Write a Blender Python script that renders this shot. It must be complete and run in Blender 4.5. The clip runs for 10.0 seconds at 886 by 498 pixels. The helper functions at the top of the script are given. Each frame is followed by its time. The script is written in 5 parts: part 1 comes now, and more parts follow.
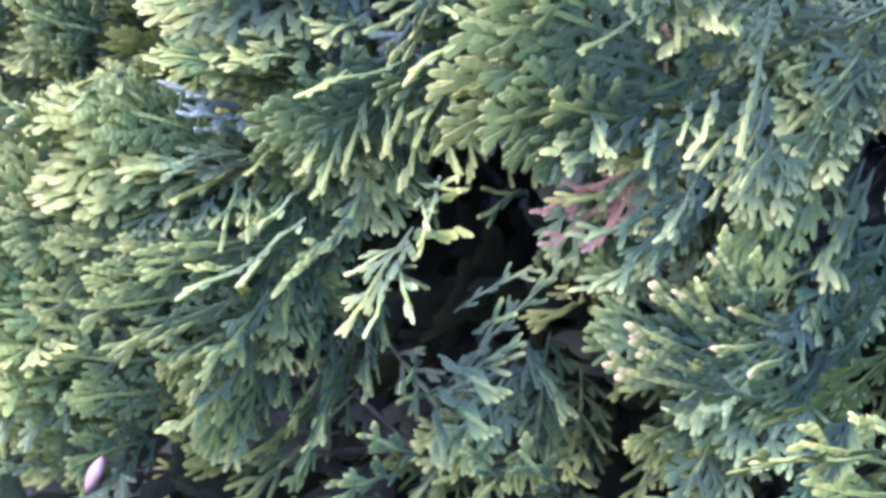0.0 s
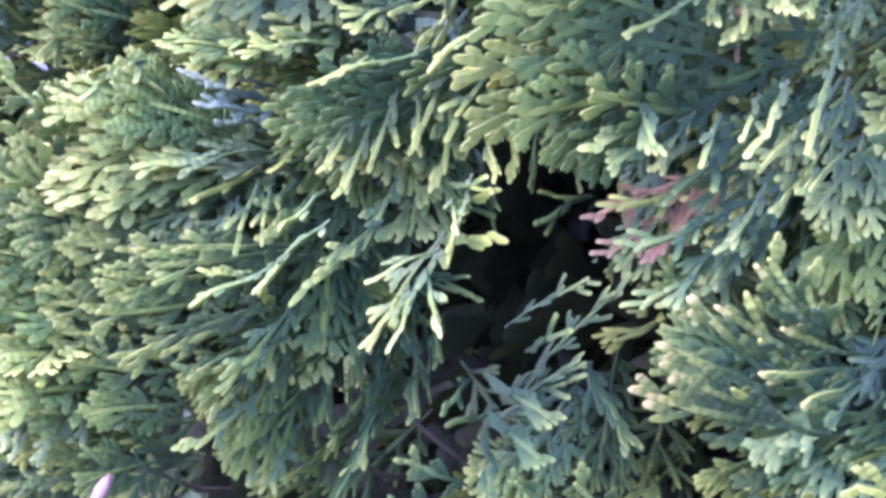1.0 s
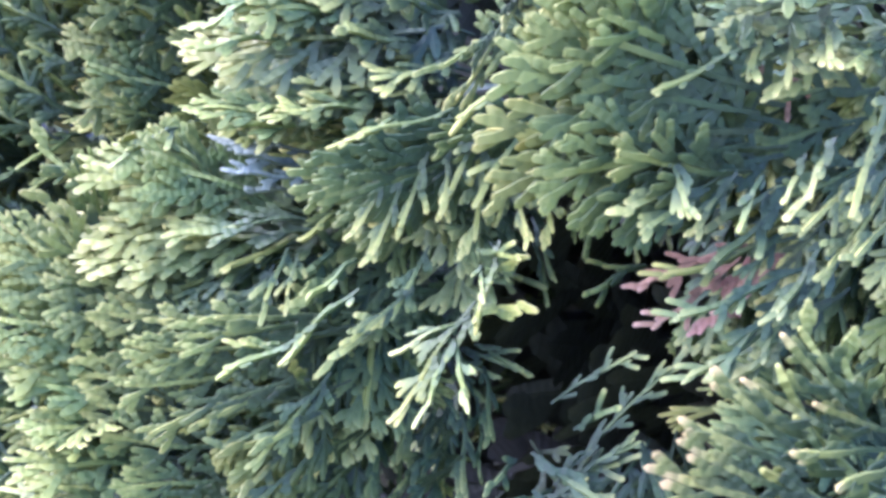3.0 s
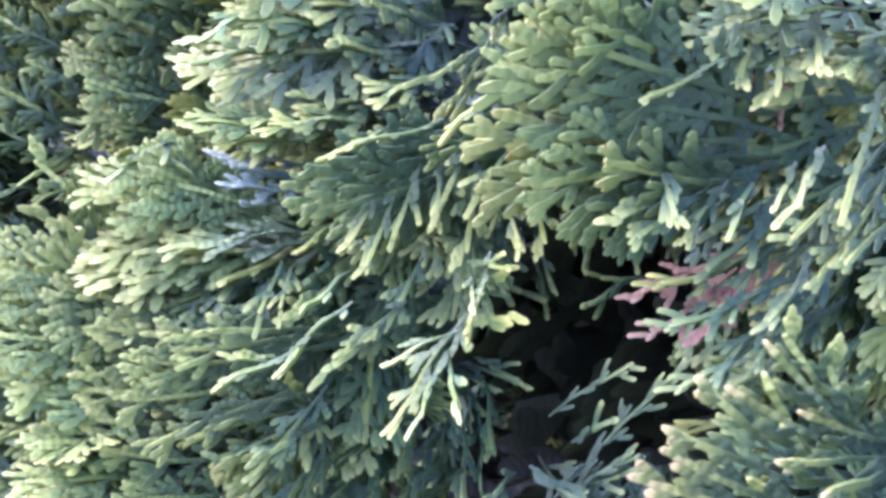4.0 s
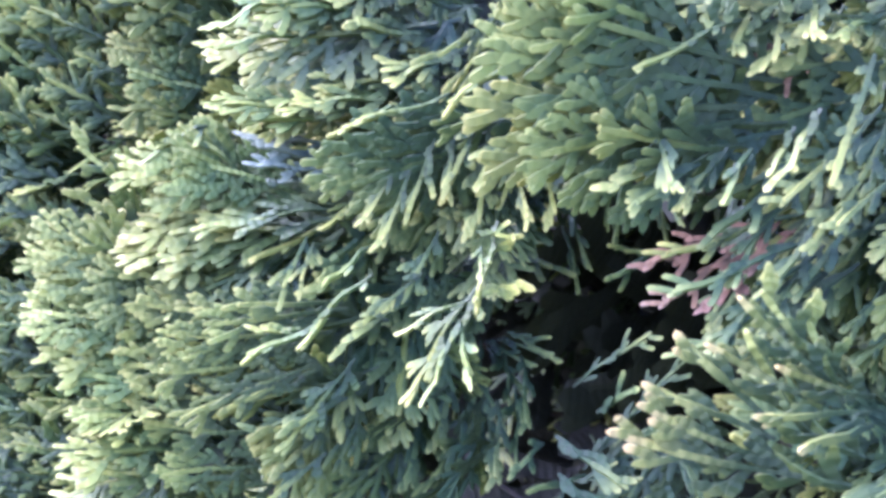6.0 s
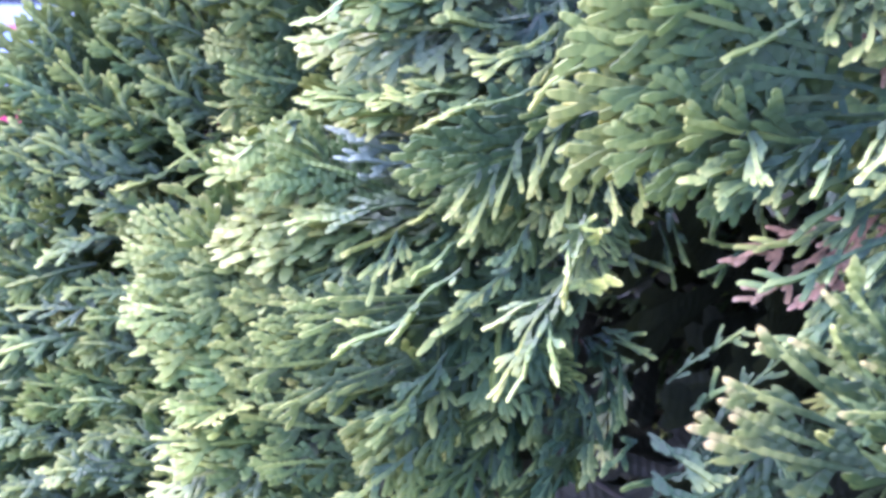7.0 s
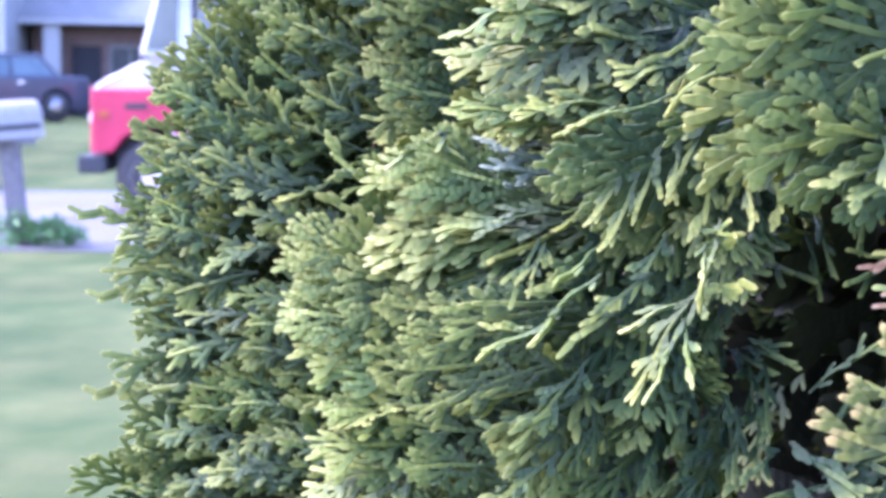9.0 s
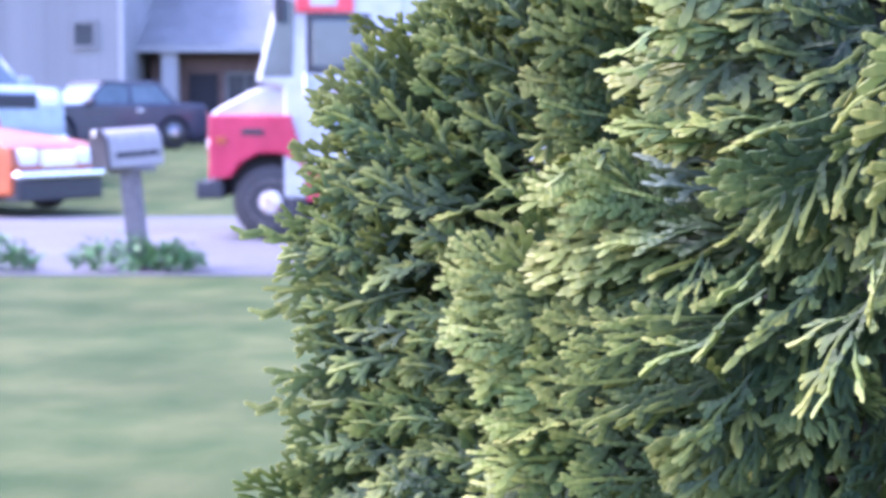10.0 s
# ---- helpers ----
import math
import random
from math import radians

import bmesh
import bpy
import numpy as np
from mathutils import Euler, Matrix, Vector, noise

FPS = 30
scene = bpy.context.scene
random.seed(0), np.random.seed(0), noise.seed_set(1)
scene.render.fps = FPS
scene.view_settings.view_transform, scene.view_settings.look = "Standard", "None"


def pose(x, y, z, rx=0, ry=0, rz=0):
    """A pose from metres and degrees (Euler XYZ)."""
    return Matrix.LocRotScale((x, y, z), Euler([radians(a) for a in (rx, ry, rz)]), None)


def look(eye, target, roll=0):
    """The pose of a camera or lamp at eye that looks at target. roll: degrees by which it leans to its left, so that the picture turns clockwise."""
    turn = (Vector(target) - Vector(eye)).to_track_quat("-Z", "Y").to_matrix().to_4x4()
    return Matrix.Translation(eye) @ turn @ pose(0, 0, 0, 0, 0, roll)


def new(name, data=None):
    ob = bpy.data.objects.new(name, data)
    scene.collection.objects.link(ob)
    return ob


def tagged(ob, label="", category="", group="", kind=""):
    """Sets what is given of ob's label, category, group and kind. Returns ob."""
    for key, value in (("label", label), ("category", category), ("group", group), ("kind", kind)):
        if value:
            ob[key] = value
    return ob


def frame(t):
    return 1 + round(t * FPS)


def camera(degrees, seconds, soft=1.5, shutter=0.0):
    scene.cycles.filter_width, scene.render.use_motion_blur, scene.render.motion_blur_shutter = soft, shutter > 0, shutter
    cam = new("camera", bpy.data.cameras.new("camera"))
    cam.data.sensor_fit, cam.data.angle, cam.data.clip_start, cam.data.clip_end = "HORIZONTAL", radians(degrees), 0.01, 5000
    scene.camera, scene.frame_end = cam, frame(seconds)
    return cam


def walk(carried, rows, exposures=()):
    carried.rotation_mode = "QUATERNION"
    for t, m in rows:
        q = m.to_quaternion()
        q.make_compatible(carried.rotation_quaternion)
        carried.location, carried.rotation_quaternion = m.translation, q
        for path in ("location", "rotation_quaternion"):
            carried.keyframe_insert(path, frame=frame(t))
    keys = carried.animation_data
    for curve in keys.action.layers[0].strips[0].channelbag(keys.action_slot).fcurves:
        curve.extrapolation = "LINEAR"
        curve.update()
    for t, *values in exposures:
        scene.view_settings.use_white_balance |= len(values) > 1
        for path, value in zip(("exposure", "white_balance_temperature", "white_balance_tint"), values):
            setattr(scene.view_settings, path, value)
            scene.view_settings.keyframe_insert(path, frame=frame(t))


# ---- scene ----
# ---- camera and walk ----
cam = camera(31.3, 10.0, soft=3.3)
cam.data.dof.use_dof = True
cam.data.dof.focus_distance = 0.34
cam.data.dof.aperture_fstop = 40.0
walk(cam, [
    (0.0, pose(-0.0374, -0.0336, 1.2067, 79.589, -4.474, -6.254)),
    (0.5, pose(-0.0113, -0.0160, 1.2027, 79.575, -4.252, -1.512)),
    (1.0, pose(0.0000, 0.0000, 1.2000, 79.767, -4.233, 0.763)),
    (1.5, pose(-0.0003, 0.0024, 1.2032, 80.345, -4.326, 3.539)),
    (2.0, pose(0.0125, 0.0143, 1.1971, 80.739, -4.291, 4.515)),
    (2.5, pose(0.0214, 0.0155, 1.1969, 81.653, -3.784, 5.624)),
    (4.0, pose(0.0362, 0.0172, 1.1942, 83.254, -2.787, 7.947)),
    (4.5, pose(0.0399, 0.0156, 1.1948, 83.551, -2.591, 8.990)),
    (5.0, pose(0.0371, 0.0086, 1.2001, 84.448, -2.318, 10.487)),
    (5.5, pose(0.0521, 0.0107, 1.1904, 83.849, -1.789, 11.492)),
    (7.0, pose(0.0733, 0.0168, 1.1872, 83.338, -0.874, 17.873)),
    (7.5, pose(0.0786, 0.0182, 1.1862, 83.906, -0.947, 20.016)),
    (8.0, pose(0.0841, 0.0178, 1.1837, 84.189, -0.921, 22.085)),
    (8.5, pose(0.0832, 0.0149, 1.1832, 84.515, -0.774, 23.680)),
    (9.0, pose(0.0875, 0.0120, 1.1806, 84.730, -0.705, 24.954)),
    (9.5, pose(0.0889, 0.0121, 1.1786, 85.127, -0.580, 26.813)),
    (10.0, pose(0.0800, 0.0013, 1.1796, 85.528, -0.000, 29.002)),
], exposures=[(0.0, 3.45, 4900, 50), (4.5, 3.48, 4900, 51), (7.0, 3.6, 4900, 49), (9.0, 3.3, 5150, 42), (10.0, 3.0, 5250, 41)])

# ---- light: thin overcast, bright from the upper left ----
world = bpy.data.worlds.new("world")
scene.world = world
world.use_nodes = True
wt = world.node_tree
sky = wt.nodes.new("ShaderNodeTexSky")
sky.sky_type = "NISHITA"
sky.sun_disc = False
sky.sun_elevation = radians(41)
sky.sun_rotation = radians(-112)
sky.air_density, sky.dust_density, sky.ozone_density = 1.0, 2.0, 1.0
wt.nodes["Background"].inputs["Strength"].default_value = 0.15
wt.links.new(sky.outputs[0], wt.nodes["Background"].inputs["Color"])
sun = new("sun", bpy.data.lights.new("sun", "SUN"))
sun.data.energy, sun.data.angle, sun.data.color = 0.9, radians(20), (1.0, 0.96, 0.9)
sun.matrix_world = look((-3.4, -1.4, 5.2), (0, 0, 0))


# ---- materials ----
def material(name, rough=0.6, metal=0.0, spec=0.5):
    m = bpy.data.materials.new(name)
    m.use_nodes = True
    p = m.node_tree.nodes["Principled BSDF"]
    p.inputs["Roughness"].default_value = rough
    p.inputs["Metallic"].default_value = metal
    p.inputs["Specular IOR Level"].default_value = spec
    return m, m.node_tree, p


def ramp(nt, fac, stops):
    r = nt.nodes.new("ShaderNodeValToRGB")
    while len(r.color_ramp.elements) < len(stops):
        r.color_ramp.elements.new(0.5)
    for e, (at, col) in zip(r.color_ramp.elements, stops):
        e.position, e.color = at, (*col, 1)
    nt.links.new(fac, r.inputs[0])
    return r.outputs[0]


def mix(nt, kind, fac, a, b):
    n = nt.nodes.new("ShaderNodeMix")
    n.data_type, n.blend_type = "RGBA", kind
    for sock, v in ((n.inputs[0], fac), (n.inputs[6], a), (n.inputs[7], b)):
        if isinstance(v, bpy.types.NodeSocket):
            nt.links.new(v, sock)
        else:
            sock.default_value = v if not isinstance(v, tuple) else (*v, 1)
    return n.outputs[2]


def grain(nt, scale, detail=4.0, rough=0.6, coords="Object"):
    tc = nt.nodes.new("ShaderNodeTexCoord")
    n = nt.nodes.new("ShaderNodeTexNoise")
    n.inputs["Scale"].default_value, n.inputs["Detail"].default_value = scale, detail
    n.inputs["Roughness"].default_value = rough
    nt.links.new(tc.outputs[coords], n.inputs["Vector"])
    return n.outputs["Fac"]


def relief(nt, p, height, strength, distance):
    b = nt.nodes.new("ShaderNodeBump")
    b.inputs["Strength"].default_value, b.inputs["Distance"].default_value = strength, distance
    nt.links.new(height, b.inputs["Height"])
    nt.links.new(b.outputs[0], p.inputs["Normal"])


def rough_material(name, dark, light, scale, rough=0.7, bump=0.3, dist=0.003, metal=0.0, big=None, spec=0.4):
    m, nt, p = material(name, rough, metal, spec)
    c = ramp(nt, grain(nt, scale), [(0.3, dark), (0.7, light)])
    if big:
        c = mix(nt, "MULTIPLY", 0.55, c, ramp(nt, grain(nt, big, 3), [(0.3, (0.55, 0.55, 0.55)), (0.65, (1, 1, 1))]))
    nt.links.new(c, p.inputs["Base Color"])
    if bump:
        relief(nt, p, grain(nt, scale * 2.5), bump, dist)
    return m


def leaf_material(name, inner_shade, mid, young, tip):
    """Scale foliage: aged inner wood, green shoots, paler young ends, with shade put into the inner colours; varied
    from spray to spray.
    """
    m, nt, p = material(name, 0.55, 0.0, 0.3)
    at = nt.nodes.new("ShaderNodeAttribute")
    at.attribute_name = "growth_shade"
    c = ramp(nt, at.outputs["Fac"], [(0.0, inner_shade), (0.38, mid), (0.82, young), (1.0, tip)])
    info = nt.nodes.new("ShaderNodeObjectInfo")
    hsv = nt.nodes.new("ShaderNodeHueSaturation")
    hue = nt.nodes.new("ShaderNodeMapRange")
    hue.inputs["To Min"].default_value, hue.inputs["To Max"].default_value = 0.487, 0.512
    nt.links.new(info.outputs["Random"], hue.inputs[0])
    nt.links.new(hue.outputs[0], hsv.inputs["Hue"])
    isl = nt.nodes.new("ShaderNodeNewGeometry")
    val = nt.nodes.new("ShaderNodeMapRange")
    val.inputs["To Min"].default_value, val.inputs["To Max"].default_value = 0.88, 1.12
    nt.links.new(isl.outputs["Random Per Island"], val.inputs[0])
    nt.links.new(val.outputs[0], hsv.inputs["Value"])
    nt.links.new(c, hsv.inputs["Color"])
    c = mix(nt, "MULTIPLY", 0.6, hsv.outputs[0], ramp(nt, grain(nt, 260, 3), [(0.3, (0.6, 0.66, 0.62)), (0.62, (1.05, 1.0, 0.95))]))
    nt.links.new(c, p.inputs["Base Color"])
    # rows of overlapping scales along each shoot
    row = nt.nodes.new("ShaderNodeAttribute")
    row.attribute_name = "along"
    sine = nt.nodes.new("ShaderNodeMath")
    sine.operation = "SINE"
    turn = nt.nodes.new("ShaderNodeMath")
    turn.operation = "MULTIPLY"
    turn.inputs[1].default_value = 2 * math.pi / 0.0021
    nt.links.new(row.outputs["Fac"], turn.inputs[0])
    nt.links.new(turn.outputs[0], sine.inputs[0])
    relief(nt, p, sine.outputs[0], 0.3, 0.0002)
    tr = nt.nodes.new("ShaderNodeBsdfTranslucent")
    nt.links.new(c, tr.inputs["Color"])
    ms = nt.nodes.new("ShaderNodeMixShader")
    ms.inputs[0].default_value = 0.28
    nt.links.new(p.outputs[0], ms.inputs[1])
    nt.links.new(tr.outputs[0], ms.inputs[2])
    nt.links.new(ms.outputs[0], nt.nodes["Material Output"].inputs["Surface"])
    return m


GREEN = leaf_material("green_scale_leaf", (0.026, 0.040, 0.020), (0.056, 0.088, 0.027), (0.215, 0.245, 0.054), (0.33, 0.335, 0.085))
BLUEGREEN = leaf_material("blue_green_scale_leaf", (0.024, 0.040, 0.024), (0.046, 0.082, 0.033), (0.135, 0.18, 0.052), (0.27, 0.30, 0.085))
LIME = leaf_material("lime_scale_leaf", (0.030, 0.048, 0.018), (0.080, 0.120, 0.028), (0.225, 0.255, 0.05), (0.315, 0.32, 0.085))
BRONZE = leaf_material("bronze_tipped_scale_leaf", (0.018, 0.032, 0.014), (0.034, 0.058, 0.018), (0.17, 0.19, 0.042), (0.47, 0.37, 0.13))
DEAD = leaf_material("dead_brown_scale_leaf", (0.10, 0.06, 0.035), (0.17, 0.10, 0.055), (0.24, 0.145, 0.08), (0.31, 0.20, 0.12))
SILVERY = leaf_material("pale_grey_green_scale_leaf", (0.04, 0.06, 0.045), (0.10, 0.13, 0.08), (0.17, 0.21, 0.14), (0.25, 0.29, 0.19))
# dark olive copy of the leaf that carries the core's shade
CORE_SHADE = leaf_material("shaded_olive_core_leaf", (0.016, 0.018, 0.012), (0.023, 0.026, 0.016), (0.034, 0.038, 0.022), (0.052, 0.055, 0.03))
BARK = rough_material("brown_bark", (0.03, 0.022, 0.016), (0.08, 0.058, 0.042), 90, 0.85, 0.6, 0.002)
LAWN = rough_material("mown_grass", (0.032, 0.058, 0.015), (0.094, 0.104, 0.036), 1.6, 0.9, 0.6, 0.03, big=0.45, spec=0.08)
ASPHALT = rough_material("pale_worn_asphalt", (0.11, 0.105, 0.108), (0.155, 0.15, 0.152), 60, 0.9, 0.3, 0.004, big=0.6, spec=0.15)


# ---- mesh helpers ----
def part(name, bm, mat, parent=None, label="", smooth=False):
    me = bpy.data.meshes.new(name)
    bm.to_mesh(me)
    bm.free()
    me.materials.append(mat)
    if smooth:
        me.polygons.foreach_set("use_smooth", [True] * len(me.polygons))
    ob = new(name, me)
    if parent is not None:
        ob.parent = parent
    return tagged(ob, label)


def box(x0, x1, y0, y1, z0, z1, bevel=0.0, seg=2):
    bm = bmesh.new()
    bmesh.ops.create_cube(bm, size=1)
    for v in bm.verts:
        v.co = Vector(((x0 + x1) / 2 + v.co.x * (x1 - x0), (y0 + y1) / 2 + v.co.y * (y1 - y0), (z0 + z1) / 2 + v.co.z * (z1 - z0)))
    if bevel:
        bmesh.ops.bevel(bm, geom=bm.edges[:], offset=bevel, segments=seg, affect="EDGES", profile=0.6)
    return bm


def tube(path, radii, sides=8):
    """A tapered limb along a path."""
    bm = bmesh.new()
    rings = []
    for i, (p, r) in enumerate(zip(path, radii)):
        d = (Vector(path[min(i + 1, len(path) - 1)]) - Vector(path[max(i - 1, 0)])).normalized()
        q = d.to_track_quat("Z", "Y")
        rings.append([bm.verts.new(Vector(p) + q @ Vector((r * math.cos(a), r * math.sin(a), 0))) for a in [2 * math.pi * k / sides for k in range(sides)]])
    for a, b in zip(rings, rings[1:]):
        for k in range(sides):
            bm.faces.new((a[k], a[(k + 1) % sides], b[(k + 1) % sides], b[k]))
    bm.faces.new(rings[0][::-1])
    bm.faces.new(rings[-1])
    return bm


# ---- ground ----
YAW = radians(29)
STREET = Matrix.Translation((0.08, 0.0, 0)) @ Matrix.Rotation(YAW, 4, "Z")   # x along the street, y across it, away from the shrub


def rise(y):
    """Height of the ground across the street: level lawn and road, then a slope up to the houses."""
    t = min(max((y - 20.5) / 11.0, 0), 1)
    return 0.67 * t * t * (3 - 2 * t)


bm = bmesh.new()
ys = [-300, -60, -15, -4, 0, 4, 8, 12.3, 16, 20.5] + [20.5 + 1.0 * k for k in range(1, 13)] + [40, 60, 120, 400]
xs = [-400, -100, -40, -20, -10, -5, 0, 5, 10, 20, 40, 100, 400]
grid = [[bm.verts.new((x, y, rise(y) - 0.0)) for x in xs] for y in ys]
for a, b in zip(grid, grid[1:]):
    for k in range(len(xs) - 1):
        bm.faces.new((a[k], a[k + 1], b[k + 1], b[k]))
ground = part("ground", bm, LAWN, smooth=True)
ground.matrix_world = STREET
tagged(ground, "patchy mown green lawn reaching past the street", "lawn", kind="structure")
road = part("road", box(-120, 120, 12.35, 20.3, -0.2, 0.012), ASPHALT)
road.matrix_world = STREET
tagged(road, "pale grey worn asphalt street between two lawns", "road", kind="structure")

# ---- arborvitae ----
SIDES = 6


SECTION = ((1.0, 0.0), (0.84, 1.0), (-0.84, 1.0), (-1.0, 0.0), (-0.84, -1.0), (0.84, -1.0))


def shoot(verts, faces, growth_shade, along, path, width, thick, g0, g1, sides=SIDES, teeth=0.13):
    """One flat ribbon-like shoot along a path, narrow at its foot, its edges toothed by the scales, with a blunt
    rounded end. g: place on the colour ramp from base to end, for both age and shade.
    """
    path = np.asarray(path, float)
    n = len(path)
    first = len(verts)
    cut = {6: SECTION, 4: ((1.0, 0.0), (0.0, 1.0), (-1.0, 0.0), (0.0, -1.0)), 3: ((1.0, -0.4), (0.0, 1.0), (-1.0, -0.4))}[sides]
    run = np.r_[0, np.cumsum(np.linalg.norm(np.diff(path, axis=0), axis=1))]
    for i in range(n):
        d = path[min(i + 1, n - 1)] - path[max(i - 1, 0)]
        d /= np.linalg.norm(d) + 1e-9
        side = np.array([-d[1], d[0], 0.0])
        side /= np.linalg.norm(side) + 1e-9
        up = np.cross(d, side)
        f = i / (n - 1)
        taper = (0.66 + 0.42 * min(1, f * 1.35)) * (1.0 if i < n - 1 else 0.74)
        w = width * taper * (1 + teeth * (1 if i % 2 else -1)) / 2
        h = thick * taper / 2
        for cx, cz in cut:
            verts.append(path[i] + side * (w * cx) + up * (h * cz))
            growth_shade.append(g0 + (g1 - g0) * f)
            along.append(run[i])
    for i in range(n - 1):
        for k in range(sides):
            a, b = first + i * sides + k, first + i * sides + (k + 1) % sides
            faces.append((a, b, b + sides, a + sides))
    d = path[-1] - path[-2]
    verts.append(path[-1] + d / (np.linalg.norm(d) + 1e-9) * width * 0.33)
    growth_shade.append(g1)
    along.append(run[-1])
    last = first + (n - 1) * sides
    for k in range(sides):
        faces.append((last + k, last + (k + 1) % sides, len(verts) - 1))


def spray_data(seed, length=0.05, half=0.017, angles=(44, 22), gap=0.0034, finger=0.0070, fgap=0.0032, one_sided=0.0, fork=0.6, bend=0.12, step=0.0022, sides=SIDES, girth=1.0):
    """A flat spray in the xy plane, from the origin along +x: side shoots leave a bending axis and carry blunt fingers, which crowd into a
    web near the axis and stand free at the margin. one_sided: the share of side shoots that hang to one side."""
    rng = random.Random(seed)
    verts, faces, growth_shade, along = [], [], [], []
    W = 0.00195 * girth
    sway = rng.uniform(-0.12, 0.12)

    def spine(s):
        u = s / length
        return np.array([s, sway * length * u * u, -bend * length * u * u + 0.0006 * math.sin(9 * u + seed)])

    # 0 in the inner web, 1 at the margin; colour dims the web
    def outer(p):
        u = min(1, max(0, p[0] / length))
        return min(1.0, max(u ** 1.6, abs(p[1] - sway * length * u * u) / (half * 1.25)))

    def ray(p, ang, n_len, curl, lift, width):
        n = max(2, int(n_len / step + 0.5))
        pts, q, a = [np.array(p)], np.array(p, float), ang
        for _ in range(n):
            q = q + np.array([math.cos(a), math.sin(a), lift]) * n_len / n
            a += curl / n
            pts.append(q.copy())
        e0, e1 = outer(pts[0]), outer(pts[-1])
        shoot(verts, faces, growth_shade, along, pts, width, 0.00042, 0.06 + 0.60 * e0 ** 2, min(1.0, 0.20 + 0.84 * e1 ** 1.6 * rng.uniform(0.85, 1.1)), sides)
        return pts, a

    n = max(4, int(length / step))
    shoot(verts, faces, growth_shade, along, [spine(length * i / n) for i in range(n + 1)], W * 0.75, 0.0008, 0.08, 0.95, sides)
    s, flip = length * rng.uniform(0.05, 0.12), rng.choice((-1, 1))
    while s < length * 0.97:
        u = s / length
        if one_sided and rng.random() < one_sided:
            flip = -1
        reach = half * math.sin(math.pi * (0.14 + 0.74 * u)) ** 0.7 * rng.uniform(0.7, 1.18)
        reach = min(reach, (length - s) * 1.0 + finger * 0.4)
        ang = flip * radians(angles[0] + (angles[1] - angles[0]) * u + rng.gauss(4, 7)) + 2 * sway * u
        lift = rng.uniform(-0.07, 0.05) - bend * u
        pts, end = ray(spine(s), ang, reach, -flip * rng.uniform(0.05, 0.5), lift, W * rng.uniform(0.85, 1.05))
        inner, k = rng.uniform(0.6, 1.1) * fgap, rng.choice((0, 1))
        while inner < reach - 0.0018:
            f = inner / reach
            q = pts[min(len(pts) - 2, int(f * (len(pts) - 1)))]
            out = (1, -1)[k % 2]
            sub = min(finger, (reach - inner) * 0.85 + finger * 0.35) * rng.uniform(0.65, 1.2)
            ray(q, ang + (end - ang) * f + out * radians(rng.uniform(26, 46)), sub, -out * rng.uniform(0.0, 0.45), lift + rng.uniform(-0.09, 0.09), W * rng.uniform(0.9, 1.15))
            inner += rng.uniform(0.75, 1.25) * fgap
            k += 1
        if rng.random() < fork:
            out = rng.choice((-1, 1))
            ray(pts[-2], end + out * radians(rng.uniform(28, 50)), finger * rng.uniform(0.4, 0.6), -out * 0.3, lift, W)
        s += rng.uniform(0.8, 1.2) * gap
        flip = -flip
    return np.array(verts), faces, np.clip(growth_shade, 0, 1), np.array(along)


def leaf_mesh(name, data, mats):
    verts, faces, growth_shade, along = data[:4]
    me = bpy.data.meshes.new(name)
    me.from_pydata(verts.tolist() if hasattr(verts, "tolist") else verts, [], faces)
    for key, values in (("growth_shade", growth_shade), ("along", along)):
        me.attributes.new(key, "FLOAT", "POINT").data.foreach_set("value", np.asarray(values, np.float32))
    for m in mats:
        me.materials.append(m)
    return me


TINTS = {"green": GREEN, "blue": BLUEGREEN, "lime": LIME, "bronze": BRONZE, "dead": DEAD, "inner_shade": CORE_SHADE, "silver": SILVERY}
LENGTHS = (0.012, 0.019, 0.029, 0.043)
KINDS = (   # broad fans, long hanging fingers, one-sided combs, a sparse hand, a thin twig, stubby fans
    dict(half=0.40, angles=(48, 24)), dict(half=0.34, angles=(42, 20), gap=0.0038), dict(half=0.45, angles=(52, 26), gap=0.0036),
    dict(half=0.26, angles=(28, 14), gap=0.0042, finger=0.0095, fgap=0.0048, fork=0.4, girth=0.92), dict(half=0.22, angles=(26, 12), gap=0.0048, finger=0.011, fgap=0.0060, fork=0.5, girth=0.92),
    dict(half=0.34, angles=(40, 20), finger=0.0085, fgap=0.0046, one_sided=0.8), dict(half=0.28, angles=(34, 16), finger=0.009, fgap=0.005, gap=0.0038, one_sided=0.7),
    dict(half=0.36, angles=(38, 26), gap=0.0052, finger=0.0075, fgap=0.0046, fork=0.8, girth=1.12), dict(half=0.10, angles=(34, 24), gap=0.0034, finger=0.0035, fgap=0.0040, fork=0.3, girth=0.95),
    dict(half=0.36, angles=(42, 24), gap=0.0031, finger=0.0052, fgap=0.0029, girth=0.84), dict(half=0.30, angles=(38, 22), gap=0.0032, finger=0.0056, fgap=0.0030, girth=0.84), dict(half=0.42, angles=(46, 26), gap=0.0033, finger=0.0054, fgap=0.0029, girth=0.84),
    dict(half=0.34, angles=(50, 30), gap=0.0066, finger=0.0080, fgap=0.0056, fork=0.5, girth=1.15),   # broad blunt lobes
)


def form_data(kind, n, seed=0, **other):
    shape = dict(KINDS[kind], **other)
    shape["half"] = max(shape["half"] * LENGTHS[n], 0.0022)
    return spray_data(11 + kind + 20 * n + 97 * seed, LENGTHS[n], bend=(0.1, 0.2, 0.05, 0.15)[(kind + n) % 4], **shape)


FORMS = {(k, n, v): form_data(k, n, v) for k in range(13) for n in range(4) for v in range(2)}
SPRAYS = {}


